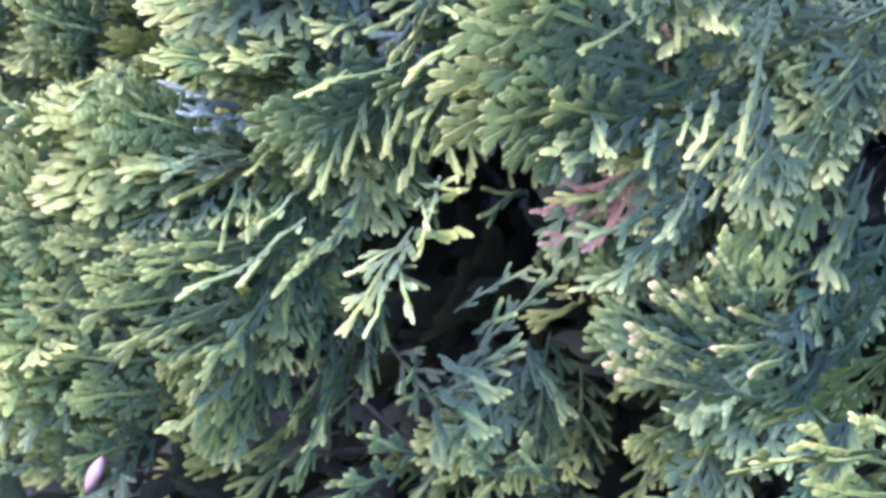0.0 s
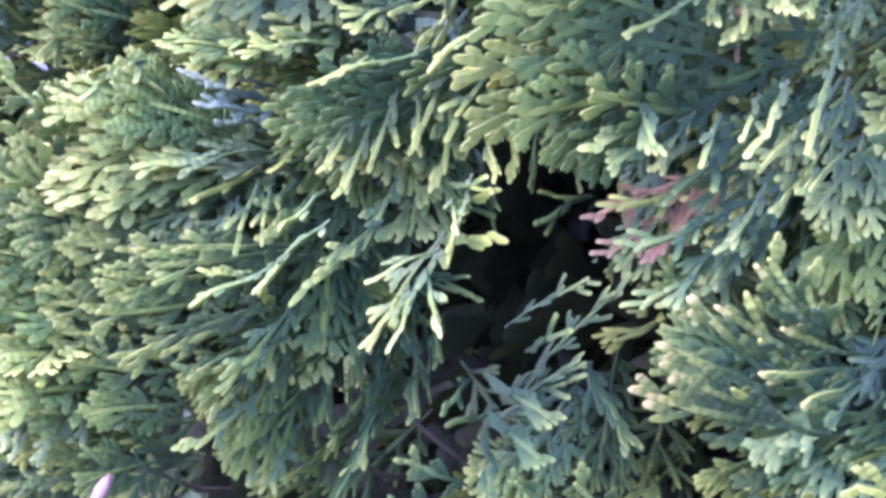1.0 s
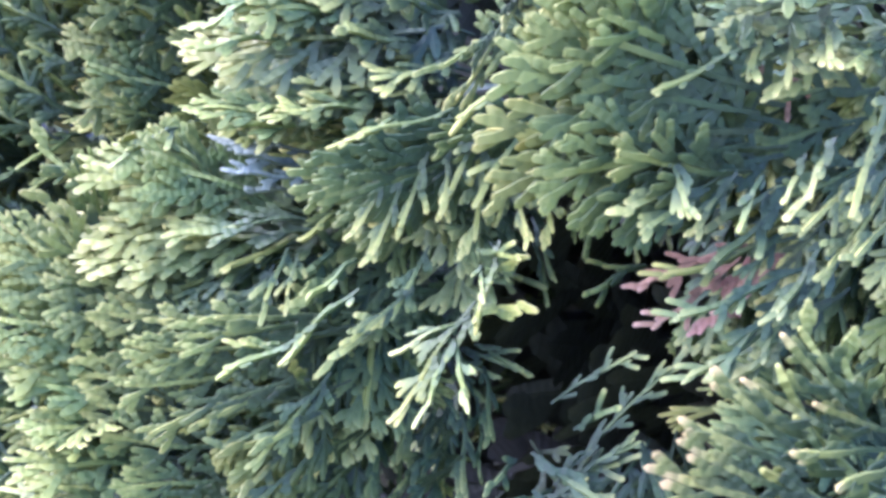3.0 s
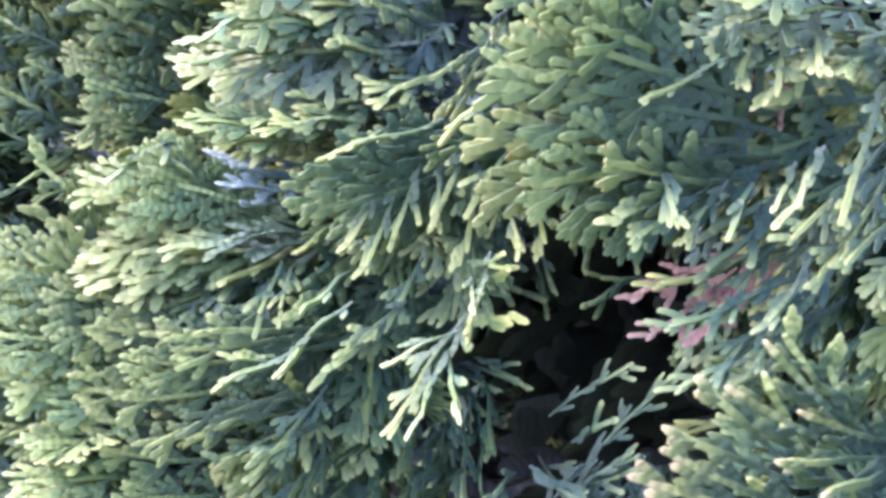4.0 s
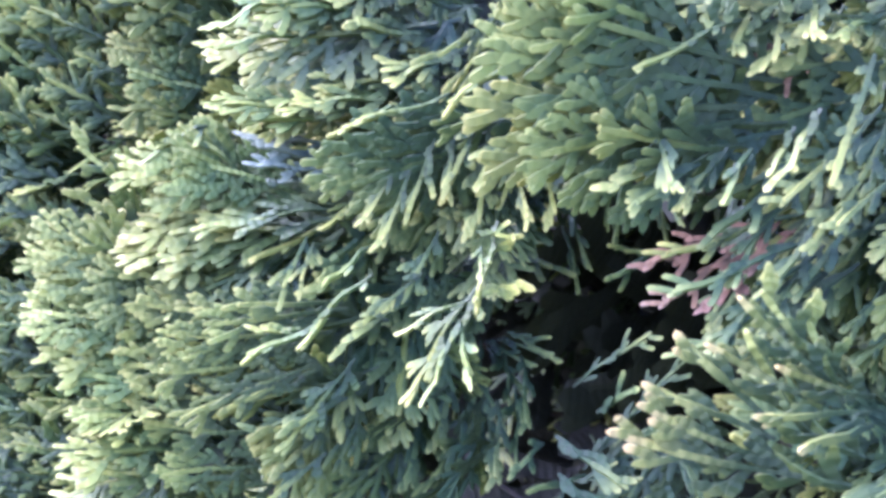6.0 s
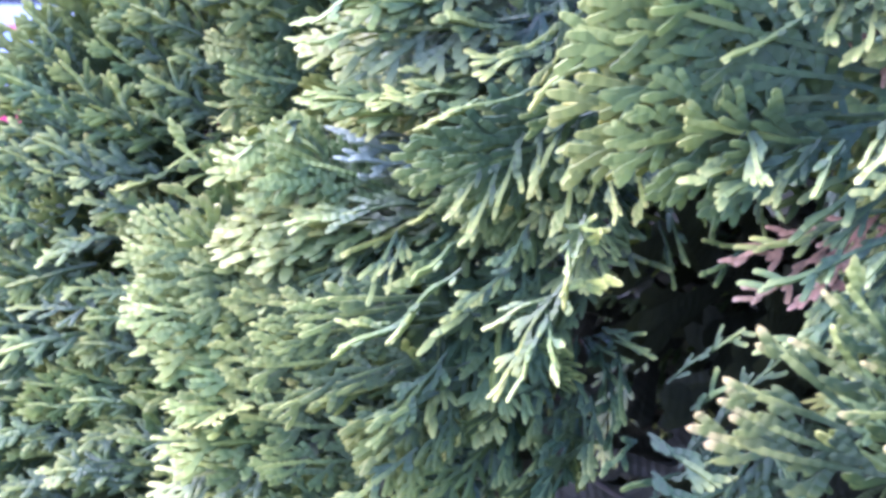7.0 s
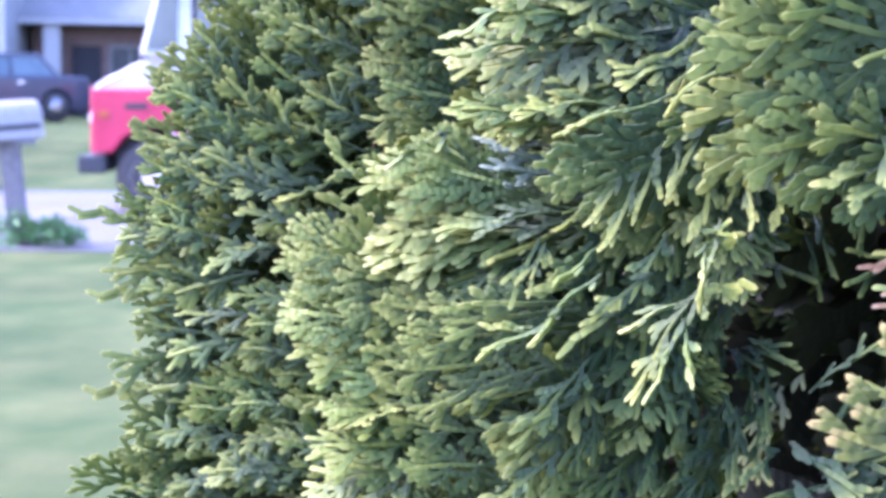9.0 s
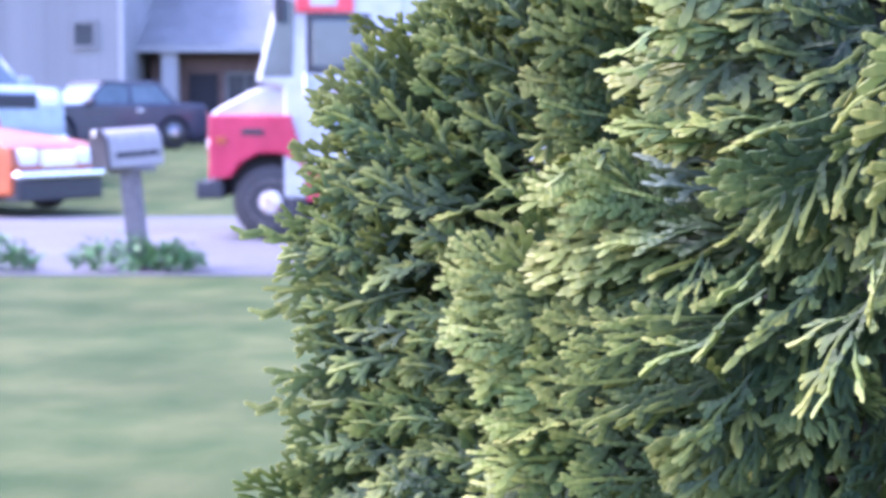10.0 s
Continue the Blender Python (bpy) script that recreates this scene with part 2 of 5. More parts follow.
def nearest(length):
    return min(range(4), key=lambda i: abs(math.log(LENGTHS[i] / length)))


def spray_form(tint, k, length, v):
    """The mesh of that tint and form whose own length is nearest, and that length."""
    n = nearest(length)
    if (tint, k, n, v) not in SPRAYS:
        SPRAYS[(tint, k, n, v)] = leaf_mesh("spray", FORMS[(k, n, v)], [TINTS[tint]])
    return SPRAYS[(tint, k, n, v)], LENGTHS[n]


shrub = tagged(new("arborvitae_shrub"), "dense green arborvitae with flat drooping scale-leaf sprays", "shrub")
AXIS = Vector((0.20, 0.75, 0))
shrub.location = AXIS
BASE = Matrix.Translation(shrub.location)
FACING = Vector((0.12, -1, 0.2)).normalized()


def spray_pose(base, tip, lean, own, wide=1.0):
    """From the base to the tip; lean 0 turns the flat side to the open lawn side, 90 stands it edge-on."""
    x = Vector(tip) - Vector(base)
    k = x.length / own
    x.normalize()
    z = (FACING - x * FACING.dot(x)).normalized()
    z = Matrix.Rotation(radians(lean), 3, x) @ z
    y = z.cross(x)
    m = Matrix(((x.x, y.x, z.x, 0), (x.y, y.y, z.y, 0), (x.z, y.z, z.z, 0), (0, 0, 0, 1)))
    return Matrix.Translation(base) @ m @ Matrix.Diagonal((k, k * wide, k, 1))


followers, limbs = [], []
pick = random.Random(21)


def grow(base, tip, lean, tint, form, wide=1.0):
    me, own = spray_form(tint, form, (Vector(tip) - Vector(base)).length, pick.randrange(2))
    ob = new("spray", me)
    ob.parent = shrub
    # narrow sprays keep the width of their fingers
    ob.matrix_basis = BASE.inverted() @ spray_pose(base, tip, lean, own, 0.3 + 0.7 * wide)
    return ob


def layers(rng, base, tip, lean, tint, form, n=2):
    """Sprays of the same branch that lie behind the front one."""
    base, tip = Vector(base), Vector(tip)
    ax = (tip - base).normalized()
    up = ax.cross(FACING).normalized()
    for k in range(n):
        off = up * rng.choice((-1, 1)) * rng.uniform(0.001, 0.006) - FACING * rng.uniform(0.006, 0.014) - ax * rng.uniform(0.002, 0.010)
        swing = up * rng.uniform(-0.13, 0.13) * (tip - base).length
        followers.append((base + off, tip + off + swing, lean + rng.uniform(-25, 25), tint if rng.random() < 0.5 else rng.choice(("green", "blue")), form))


kin = random.Random(3)
# the sprays that stand out, clump by clump: base, tip, lean, form
for bx, by, bz, tx, ty, tz, lean, form, wide in (  # broad fan beside the hollow
    (0.0517, 0.3253, 1.1905, 0.0138, 0.3013, 1.1986, -22, 0, 1),
    (0.0531, 0.3271, 1.1856, 0.0071, 0.3031, 1.1907, -20, 1, 1),
    (0.0523, 0.3289, 1.1822, 0.0066, 0.3049, 1.1809, -24, 2, 1),
    (0.0526, 0.3307, 1.1794, 0.0167, 0.3067, 1.173, -30, 0, 1),
    (0.0402, 0.3262, 1.2018, 0.017, 0.3022, 1.2038, -30, 1, 0.9),
    (0.0428, 0.328, 1.1955, 0.0251, 0.304, 1.2017, -26, 2, 1),
    (0.0529, 0.3298, 1.174, 0.0287, 0.3058, 1.1732, -38, 1, 0.8),
):
    grow((bx, by, bz), (tx, ty, tz), lean, "green", form, wide)
    layers(kin, (bx, by, bz), (tx, ty, tz), lean, "green", form, 1)
for bx, by, bz, tx, ty, tz, lean, form, wide in (  # shoots hanging from the fan
    (0.0357, 0.3193, 1.1802, 0.0398, 0.3093, 1.1668, 10, 7, 0.7),
    (0.0388, 0.3211, 1.1727, 0.0307, 0.3111, 1.1674, 10, 7, 0.8),
    (0.0443, 0.3229, 1.1707, 0.0319, 0.3129, 1.1635, 15, 7, 0.7),
    (0.0495, 0.3247, 1.1741, 0.041, 0.3147, 1.1637, 25, 3, 0.8),
    (0.0541, 0.3202, 1.1747, 0.0486, 0.3102, 1.1657, 25, 3, 0.8),
    (0.051, 0.322, 1.199, 0.032, 0.312, 1.1893, 40, 8, 1),
    (0.062, 0.3238, 1.1781, 0.0587, 0.3138, 1.1714, 30, 3, 0.8),
    (0.0666, 0.3193, 1.1818, 0.0603, 0.3093, 1.1732, 30, 4, 0.8),
):
    grow((bx, by, bz), (tx, ty, tz), lean, "green", form, wide)
for bx, by, bz, tx, ty, tz, lean, form, wide in (  # dark hanging comb over the dead spray
    (0.0662, 0.3323, 1.1567, 0.0419, 0.3193, 1.1449, 30, 4, 0.8),
    (0.0666, 0.3341, 1.1531, 0.0453, 0.3211, 1.1385, 35, 3, 0.8),
    (0.0681, 0.3359, 1.1495, 0.0445, 0.3229, 1.1331, 45, 4, 0.7),
    (0.0678, 0.3377, 1.155, 0.055, 0.3247, 1.1402, 40, 3, 0.8),
    (0.0691, 0.3332, 1.1624, 0.0595, 0.3202, 1.1491, 35, 3, 0.8),
    (0.0612, 0.335, 1.1684, 0.0457, 0.322, 1.1577, 30, 4, 0.8),
    (0.0637, 0.3368, 1.1662, 0.0478, 0.3238, 1.151, 40, 3, 0.8),
):
    grow((bx, by, bz), (tx, ty, tz), lean, "blue", form, wide)
    layers(kin, (bx, by, bz), (tx, ty, tz), lean, "blue", form, 1)
for bx, by, bz, tx, ty, tz, lean, form, wide in (  # sprays above the fan
    (0.0604, 0.3323, 1.2083, 0.0376, 0.3173, 1.2015, 25, 7, 1),
    (0.0591, 0.3341, 1.1984, 0.0372, 0.3191, 1.1989, 30, 6, 0.8),
    (0.0543, 0.3359, 1.206, 0.0492, 0.3209, 1.1936, 25, 7, 0.8),
    (0.06, 0.3377, 1.204, 0.0565, 0.3227, 1.1927, 25, 7, 0.8),
    (0.0649, 0.3332, 1.2074, 0.0639, 0.3182, 1.1964, 20, 7, 0.8),
    (0.0756, 0.335, 1.209, 0.0577, 0.32, 1.2066, 50, 8, 1),
    (0.0775, 0.3368, 1.2004, 0.0688, 0.3218, 1.1972, 30, 3, 1),
    (0.0749, 0.3323, 1.2142, 0.047, 0.3173, 1.2103, 30, 0, 1),
    (0.0505, 0.3341, 1.2123, 0.0341, 0.3191, 1.2151, 20, 1, 1),
):
    grow((bx, by, bz), (tx, ty, tz), lean, "green", form, wide)
    layers(kin, (bx, by, bz), (tx, ty, tz), lean, "green", form, 1)
for bx, by, bz, tx, ty, tz, lean, form, wide in (  # pale shoots hanging beside the fan
    (0.076, 0.3193, 1.1928, 0.0693, 0.3053, 1.169, -5, 8, 1),
    (0.078, 0.3211, 1.1834, 0.0628, 0.3071, 1.1643, -15, 4, 0.7),
    (0.0782, 0.3229, 1.1759, 0.0681, 0.3089, 1.1589, -15, 7, 0.6),
    (0.0805, 0.3247, 1.1834, 0.0731, 0.3107, 1.164, -20, 7, 0.7),
    (0.0808, 0.3202, 1.1709, 0.0719, 0.3062, 1.1614, -20, 3, 0.8),
):
    grow((bx, by, bz), (tx, ty, tz), lean, "green", form, wide)
for bx, by, bz, tx, ty, tz, lean, form, wide in (  # dim sprays behind the fan
    (0.0786, 0.3493, 1.1914, 0.0602, 0.3393, 1.1873, -30, 0, 1),
    (0.0769, 0.3511, 1.1855, 0.053, 0.3411, 1.1789, -30, 1, 1),
    (0.0811, 0.3529, 1.1775, 0.0617, 0.3429, 1.1678, -30, 2, 0.8),
    (0.0845, 0.3547, 1.1658, 0.0723, 0.3447, 1.1473, -40, 3, 1),
    (0.0831, 0.3502, 1.1473, 0.0749, 0.3402, 1.1366, -40, 3, 1),
    (0.07, 0.352, 1.1886, 0.0504, 0.342, 1.1845, -30, 1, 0.9),
    (0.0875, 0.3538, 1.1398, 0.0781, 0.3438, 1.1291, -35, 4, 1),
):
    grow((bx, by, bz), (tx, ty, tz), lean, "blue", form, wide)
    layers(kin, (bx, by, bz), (tx, ty, tz), lean, "blue", form, 1)
for bx, by, bz, tx, ty, tz, lean, form, wide in (  # flat dark fan over the hollow
    (0.008, 0.3433, 1.1799, -0.0342, 0.3313, 1.1619, -38, 0, 1),
    (0.0032, 0.3451, 1.1772, -0.0297, 0.3331, 1.1585, -38, 1, 0.9),
    (-0.0041, 0.3469, 1.1743, -0.0252, 0.3349, 1.1562, -38, 2, 0.8),
    (0.0086, 0.3487, 1.1815, -0.0191, 0.3367, 1.1729, -38, 1, 0.9),
    (0.0148, 0.3442, 1.1837, -0.0067, 0.3322, 1.175, -38, 0, 0.8),
):
    grow((bx, by, bz), (tx, ty, tz), lean, "blue", form, wide)
    layers(kin, (bx, by, bz), (tx, ty, tz), lean, "blue", form, 1)
for bx, by, bz, tx, ty, tz, lean, form, wide in (  # shoots hanging over the hollow
    (-0.0072, 0.3353, 1.1748, -0.0073, 0.3273, 1.1616, -12, 3, 0.64),
    (-0.0005, 0.3371, 1.1762, -0.0005, 0.3291, 1.1575, -14, 7, 0.4),
    (0.007, 0.3389, 1.1742, 0.0039, 0.3309, 1.1608, -10, 4, 0.56),
    (0.0098, 0.3407, 1.1731, 0.0145, 0.3327, 1.1599, -12, 7, 0.56),
    (0.0045, 0.3362, 1.1708, 0.0104, 0.3282, 1.1592, -7, 3, 0.64),
    (-0.0122, 0.338, 1.1732, -0.0158, 0.33, 1.1574, -7, 4, 0.64),
    (-0.0196, 0.3398, 1.1703, -0.0246, 0.3318, 1.1569, -2, 3, 0.64),
    (-0.0026, 0.3353, 1.1762, -0.0067, 0.3273, 1.1662, -2, 7, 0.48),
    (0.0075, 0.3371, 1.179, 0.0009, 0.3291, 1.1693, 3, 4, 0.56),
    (-0.0169, 0.3389, 1.1682, -0.0207, 0.3309, 1.1523, -7, 3, 0.64),
    (-0.041, 0.3407, 1.151, -0.0434, 0.3327, 1.1411, -15, 4, 0.5),
    (-0.038, 0.3362, 1.1505, -0.0381, 0.3282, 1.1433, -15, 4, 0.4),
):
    grow((bx, by, bz), (tx, ty, tz), lean, "green", form, wide)
for bx, by, bz, tx, ty, tz, lean, form, wide in (  # frond that hangs over the hollow
    (0.005, 0.3233, 1.1577, 0.0007, 0.3173, 1.1407, 30, 8, 0.7),
    (0.0021, 0.3251, 1.15, 0.0073, 0.3191, 1.1547, 10, 7, 0.7),
    (-0, 0.3269, 1.1421, 0.0084, 0.3209, 1.1457, 8, 7, 1),
    (0.0001, 0.3287, 1.1447, -0.0155, 0.3227, 1.1221, 22, 7, 0.45),
    (-0.0006, 0.3242, 1.1419, -0.0152, 0.3182, 1.1362, 32, 4, 0.6),
    (-0.0031, 0.326, 1.1369, -0.0013, 0.32, 1.1273, 30, 7, 0.6),
    (-0.0042, 0.3278, 1.1353, -0.0086, 0.3218, 1.1252, 30, 4, 0.5),
    (0.0006, 0.3233, 1.1557, 0.008, 0.3173, 1.1558, 20, 3, 0.7),
    (0.0011, 0.3251, 1.1522, 0.0016, 0.3191, 1.148, 20, 7, 0.7),
):
    grow((bx, by, bz), (tx, ty, tz), lean, "lime", form, wide)
for bx, by, bz, tx, ty, tz, lean, form, wide in (  # thin twigs above the frond
    (0.0048, 0.3333, 1.2061, -0.0041, 0.3253, 1.1842, -25, 7, 0.35),
    (0.0008, 0.3351, 1.1983, -0.0087, 0.3271, 1.1918, -20, 4, 0.5),
    (0.0002, 0.3369, 1.1981, 0.0055, 0.3289, 1.196, -30, 7, 0.7),
    (-0.0109, 0.3387, 1.1538, -0.0168, 0.3307, 1.1397, -10, 7, 0.5),
    (-0.0133, 0.3342, 1.1453, -0.0246, 0.3262, 1.1341, -10, 6, 0.6),
    (-0.0187, 0.336, 1.1387, -0.0265, 0.328, 1.1303, -5, 5, 0.6),
    (0.0048, 0.3378, 1.2069, 0.0032, 0.3298, 1.2015, -30, 7, 0.8),
    (0.0132, 0.3333, 1.2076, 0.0018, 0.3253, 1.2057, -15, 8, 1),
):
    grow((bx, by, bz), (tx, ty, tz), lean, "green", form, wide)
for bx, by, bz, tx, ty, tz, lean, form, wide in (  # thin yellow twig
    (0.0122, 0.3213, 1.193, -0.0064, 0.3133, 1.1825, 60, 8, 1),
    (-0.0057, 0.3231, 1.1828, -0.0291, 0.3151, 1.1753, 62, 8, 1),
    (-0.0172, 0.3249, 1.1804, -0.0223, 0.3169, 1.1777, 40, 7, 0.7),
):
    grow((bx, by, bz), (tx, ty, tz), lean, "lime", form, wide)
for bx, by, bz, tx, ty, tz, lean, form, wide in (  # upper clump
    (-0.0165, 0.3573, 1.1977, -0.0621, 0.3413, 1.1933, 20, 0, 0.8),
    (-0.0171, 0.3591, 1.2038, -0.0533, 0.3431, 1.203, 18, 1, 0.9),
    (-0.0193, 0.3609, 1.1902, -0.0531, 0.3449, 1.1833, 25, 2, 0.9),
    (-0.0178, 0.3627, 1.2064, -0.0395, 0.3467, 1.2043, 20, 0, 1),
    (-0.0191, 0.3582, 1.1952, -0.032, 0.3422, 1.1962, 20, 1, 1),
    (-0.0164, 0.36, 1.1854, -0.0381, 0.344, 1.1858, 30, 2, 0.8),
    (-0.0149, 0.3618, 1.2016, -0.0247, 0.3458, 1.2066, 20, 1, 1),
    (-0.0246, 0.3573, 1.212, -0.0554, 0.3413, 1.2099, 20, 0, 1),
    (-0.0116, 0.3591, 1.1918, -0.0222, 0.3431, 1.1878, 30, 2, 0.9),
):
    grow((bx, by, bz), (tx, ty, tz), lean, "green", form, wide)
    layers(kin, (bx, by, bz), (tx, ty, tz), lean, "green", form, 2)
for bx, by, bz, tx, ty, tz, lean, form, wide in (  # ends of the upper clump
    (-0.047, 0.3473, 1.2046, -0.0606, 0.3373, 1.1976, 35, 7, 0.6),
    (-0.0422, 0.3491, 1.1953, -0.0617, 0.3391, 1.1936, 40, 7, 0.45),
    (-0.0328, 0.3509, 1.2005, -0.0496, 0.3409, 1.2033, 22, 0, 0.8),
    (-0.03, 0.3527, 1.1818, -0.0359, 0.3427, 1.183, 40, 7, 0.6),
    (-0.0389, 0.3482, 1.1791, -0.0616, 0.3382, 1.1793, 35, 0, 0.6),
    (-0.0342, 0.35, 1.178, -0.054, 0.34, 1.1754, 40, 1, 0.6),
    (-0.0399, 0.3518, 1.1826, -0.0484, 0.3418, 1.1788, 30, 2, 0.7),
    (-0.0264, 0.3473, 1.181, -0.0436, 0.3373, 1.1816, 40, 2, 0.6),
):
    grow((bx, by, bz), (tx, ty, tz), lean, "lime", form, wide)
    layers(kin, (bx, by, bz), (tx, ty, tz), lean, "lime", form, 1)
for bx, by, bz, tx, ty, tz, lean, form, wide in (  # clump with yellow ends
    (-0.0459, 0.3593, 1.1574, -0.0756, 0.3433, 1.1713, 22, 0, 1),
    (-0.0411, 0.3611, 1.1563, -0.0858, 0.3451, 1.165, 25, 1, 0.9),
    (-0.0388, 0.3629, 1.1537, -0.085, 0.3469, 1.1568, 30, 2, 0.8),
    (-0.0365, 0.3647, 1.1523, -0.0862, 0.3487, 1.1509, 30, 0, 0.7),
    (-0.0406, 0.3602, 1.1487, -0.0856, 0.3442, 1.1452, 32, 1, 0.7),
    (-0.0518, 0.362, 1.1568, -0.0708, 0.346, 1.1708, 20, 2, 0.9),
    (-0.0313, 0.3638, 1.1579, -0.0572, 0.3478, 1.1447, 55, 8, 0.7),
    (-0.0304, 0.3593, 1.159, -0.0387, 0.3433, 1.1557, 45, 4, 0.8),
    (-0.0811, 0.3611, 1.1642, -0.0788, 0.3451, 1.1691, 20, 7, 0.8),
):
    grow((bx, by, bz), (tx, ty, tz), lean, "lime", form, wide)
    layers(kin, (bx, by, bz), (tx, ty, tz), lean, "lime", form, 1)
for bx, by, bz, tx, ty, tz, lean, form, wide in (  # green inner part of the same clump
    (-0.0392, 0.3533, 1.1559, -0.0663, 0.3453, 1.155, 35, 5, 0.8),
    (-0.037, 0.3551, 1.1533, -0.068, 0.3471, 1.1497, 35, 6, 0.8),
    (-0.0424, 0.3569, 1.1503, -0.078, 0.3489, 1.1343, 30, 1, 0.7),
    (-0.0454, 0.3587, 1.1473, -0.0681, 0.3507, 1.1335, 25, 4, 0.7),
    (-0.0468, 0.3542, 1.1452, -0.0525, 0.3462, 1.1334, 20, 7, 0.7),
    (-0.0485, 0.356, 1.1449, -0.0485, 0.348, 1.1315, 15, 7, 0.6),
    (-0.0555, 0.3578, 1.1442, -0.0581, 0.3498, 1.1349, 20, 7, 0.8),
    (-0.0694, 0.3533, 1.1742, -0.0782, 0.3453, 1.1692, 30, 4, 0.6),
    (-0.0578, 0.3551, 1.1596, -0.0713, 0.3471, 1.1756, 40, 4, 0.5),
):
    grow((bx, by, bz), (tx, ty, tz), lean, "green", form, wide)
    layers(kin, (bx, by, bz), (tx, ty, tz), lean, "green", form, 1)
for bx, by, bz, tx, ty, tz, lean, form, wide in (  # pale grey-green sprays
    (-0.0386, 0.3493, 1.165, -0.0534, 0.3413, 1.1665, 35, 5, 0.8),
    (-0.0416, 0.3511, 1.1671, -0.0522, 0.3431, 1.1707, 35, 3, 0.9),
    (-0.0419, 0.3529, 1.1614, -0.0512, 0.3449, 1.164, 35, 3, 0.8),
    (-0.0401, 0.3547, 1.1707, -0.057, 0.3467, 1.1715, 45, 5, 0.6),
):
    grow((bx, by, bz), (tx, ty, tz), lean, "silver", form, wide)
for bx, by, bz, tx, ty, tz, lean, form, wide in (  # clump that reaches to the lawn
    (-0.0748, 0.3613, 1.1293, -0.1052, 0.3453, 1.1507, 20, 0, 0.8),
    (-0.0741, 0.3631, 1.1291, -0.1106, 0.3471, 1.1432, 25, 1, 0.8),
    (-0.0759, 0.3649, 1.1233, -0.1105, 0.3489, 1.1314, 30, 2, 0.8),
    (-0.0763, 0.3667, 1.1162, -0.106, 0.3507, 1.1207, 30, 0, 0.8),
    (-0.0733, 0.3622, 1.1106, -0.1024, 0.3462, 1.1163, 35, 1, 0.8),
    (-0.0737, 0.364, 1.1035, -0.0976, 0.348, 1.1079, 35, 2, 0.8),
    (-0.0727, 0.3658, 1.0977, -0.0956, 0.3498, 1.1037, 45, 8, 1),
    (-0.0712, 0.3613, 1.0963, -0.0983, 0.3453, 1.0974, 35, 0, 0.8),
    (-0.0808, 0.3631, 1.1272, -0.0915, 0.3471, 1.1508, 15, 2, 0.8),
    (-0.0735, 0.3649, 1.0883, -0.0991, 0.3489, 1.0918, 35, 1, 0.9),
    (-0.0864, 0.3667, 1.1329, -0.0866, 0.3507, 1.1646, 20, 7, 0.6),
):
    grow((bx, by, bz), (tx, ty, tz), lean, "lime", form, wide)
    layers(kin, (bx, by, bz), (tx, ty, tz), lean, "lime", form, 2)
for bx, by, bz, tx, ty, tz, lean, form, wide in (  # inner part of that clump
    (-0.057, 0.3553, 1.1316, -0.0832, 0.3473, 1.131, -20, 0, 0.9),
    (-0.06, 0.3571, 1.1246, -0.0904, 0.3491, 1.1251, -20, 1, 0.9),
    (-0.0603, 0.3589, 1.1177, -0.0883, 0.3509, 1.1171, -20, 2, 0.9),
    (-0.0606, 0.3607, 1.1093, -0.0874, 0.3527, 1.1089, -20, 0, 0.9),
    (-0.0564, 0.3562, 1.1028, -0.0829, 0.3482, 1.1012, -20, 1, 0.9),
    (-0.0553, 0.358, 1.0945, -0.078, 0.35, 1.0934, -20, 2, 0.9),
    (-0.0664, 0.3598, 1.1354, -0.0877, 0.3518, 1.1377, -15, 1, 0.8),
    (-0.0867, 0.3553, 1.1502, -0.0969, 0.3473, 1.1567, -15, 7, 0.8),
    (-0.0848, 0.3571, 1.1553, -0.0992, 0.3491, 1.1678, -15, 7, 0.6),
):
    grow((bx, by, bz), (tx, ty, tz), lean, "green", form, wide)
    layers(kin, (bx, by, bz), (tx, ty, tz), lean, "green", form, 1)
for bx, by, bz, tx, ty, tz, lean, form, wide in (  # middle clump
    (-0.0341, 0.3453, 1.1361, -0.0538, 0.3333, 1.1361, -18, 1, 0.6),
    (-0.0332, 0.3471, 1.1347, -0.0604, 0.3351, 1.131, -18, 2, 0.6),
    (-0.0372, 0.3489, 1.129, -0.0722, 0.3369, 1.1251, -19, 0, 0.6),
    (-0.0399, 0.3507, 1.1234, -0.0733, 0.3387, 1.117, -20, 5, 0.8),
    (-0.0363, 0.3462, 1.1233, -0.0684, 0.3342, 1.1119, -20, 3, 0.8),
    (-0.0367, 0.348, 1.1217, -0.0596, 0.336, 1.1137, -20, 4, 0.8),
    (-0.0427, 0.3498, 1.1348, -0.0671, 0.3378, 1.135, -15, 1, 0.7),
    (-0.0318, 0.3453, 1.1425, -0.0357, 0.3333, 1.1397, -10, 7, 0.8),
    (-0.0299, 0.3471, 1.1473, -0.0343, 0.3351, 1.1414, -15, 7, 0.7),
):
    grow((bx, by, bz), (tx, ty, tz), lean, "green", form, wide)
    layers(kin, (bx, by, bz), (tx, ty, tz), lean, "green", form, 1)
for bx, by, bz, tx, ty, tz, lean, form, wide in (  # yellow ends of the middle clump
    (-0.0248, 0.3353, 1.1444, -0.0415, 0.3293, 1.1305, 45, 8, 0.6),
    (-0.0345, 0.3371, 1.1332, -0.0537, 0.3311, 1.1257, 40, 8, 0.8),
    (-0.0398, 0.3389, 1.1307, -0.048, 0.3329, 1.1311, 30, 7, 0.8),
    (-0.0262, 0.3407, 1.1495, -0.0367, 0.3347, 1.1413, 50, 8, 0.6),
):
    grow((bx, by, bz), (tx, ty, tz), lean, "lime", form, wide)
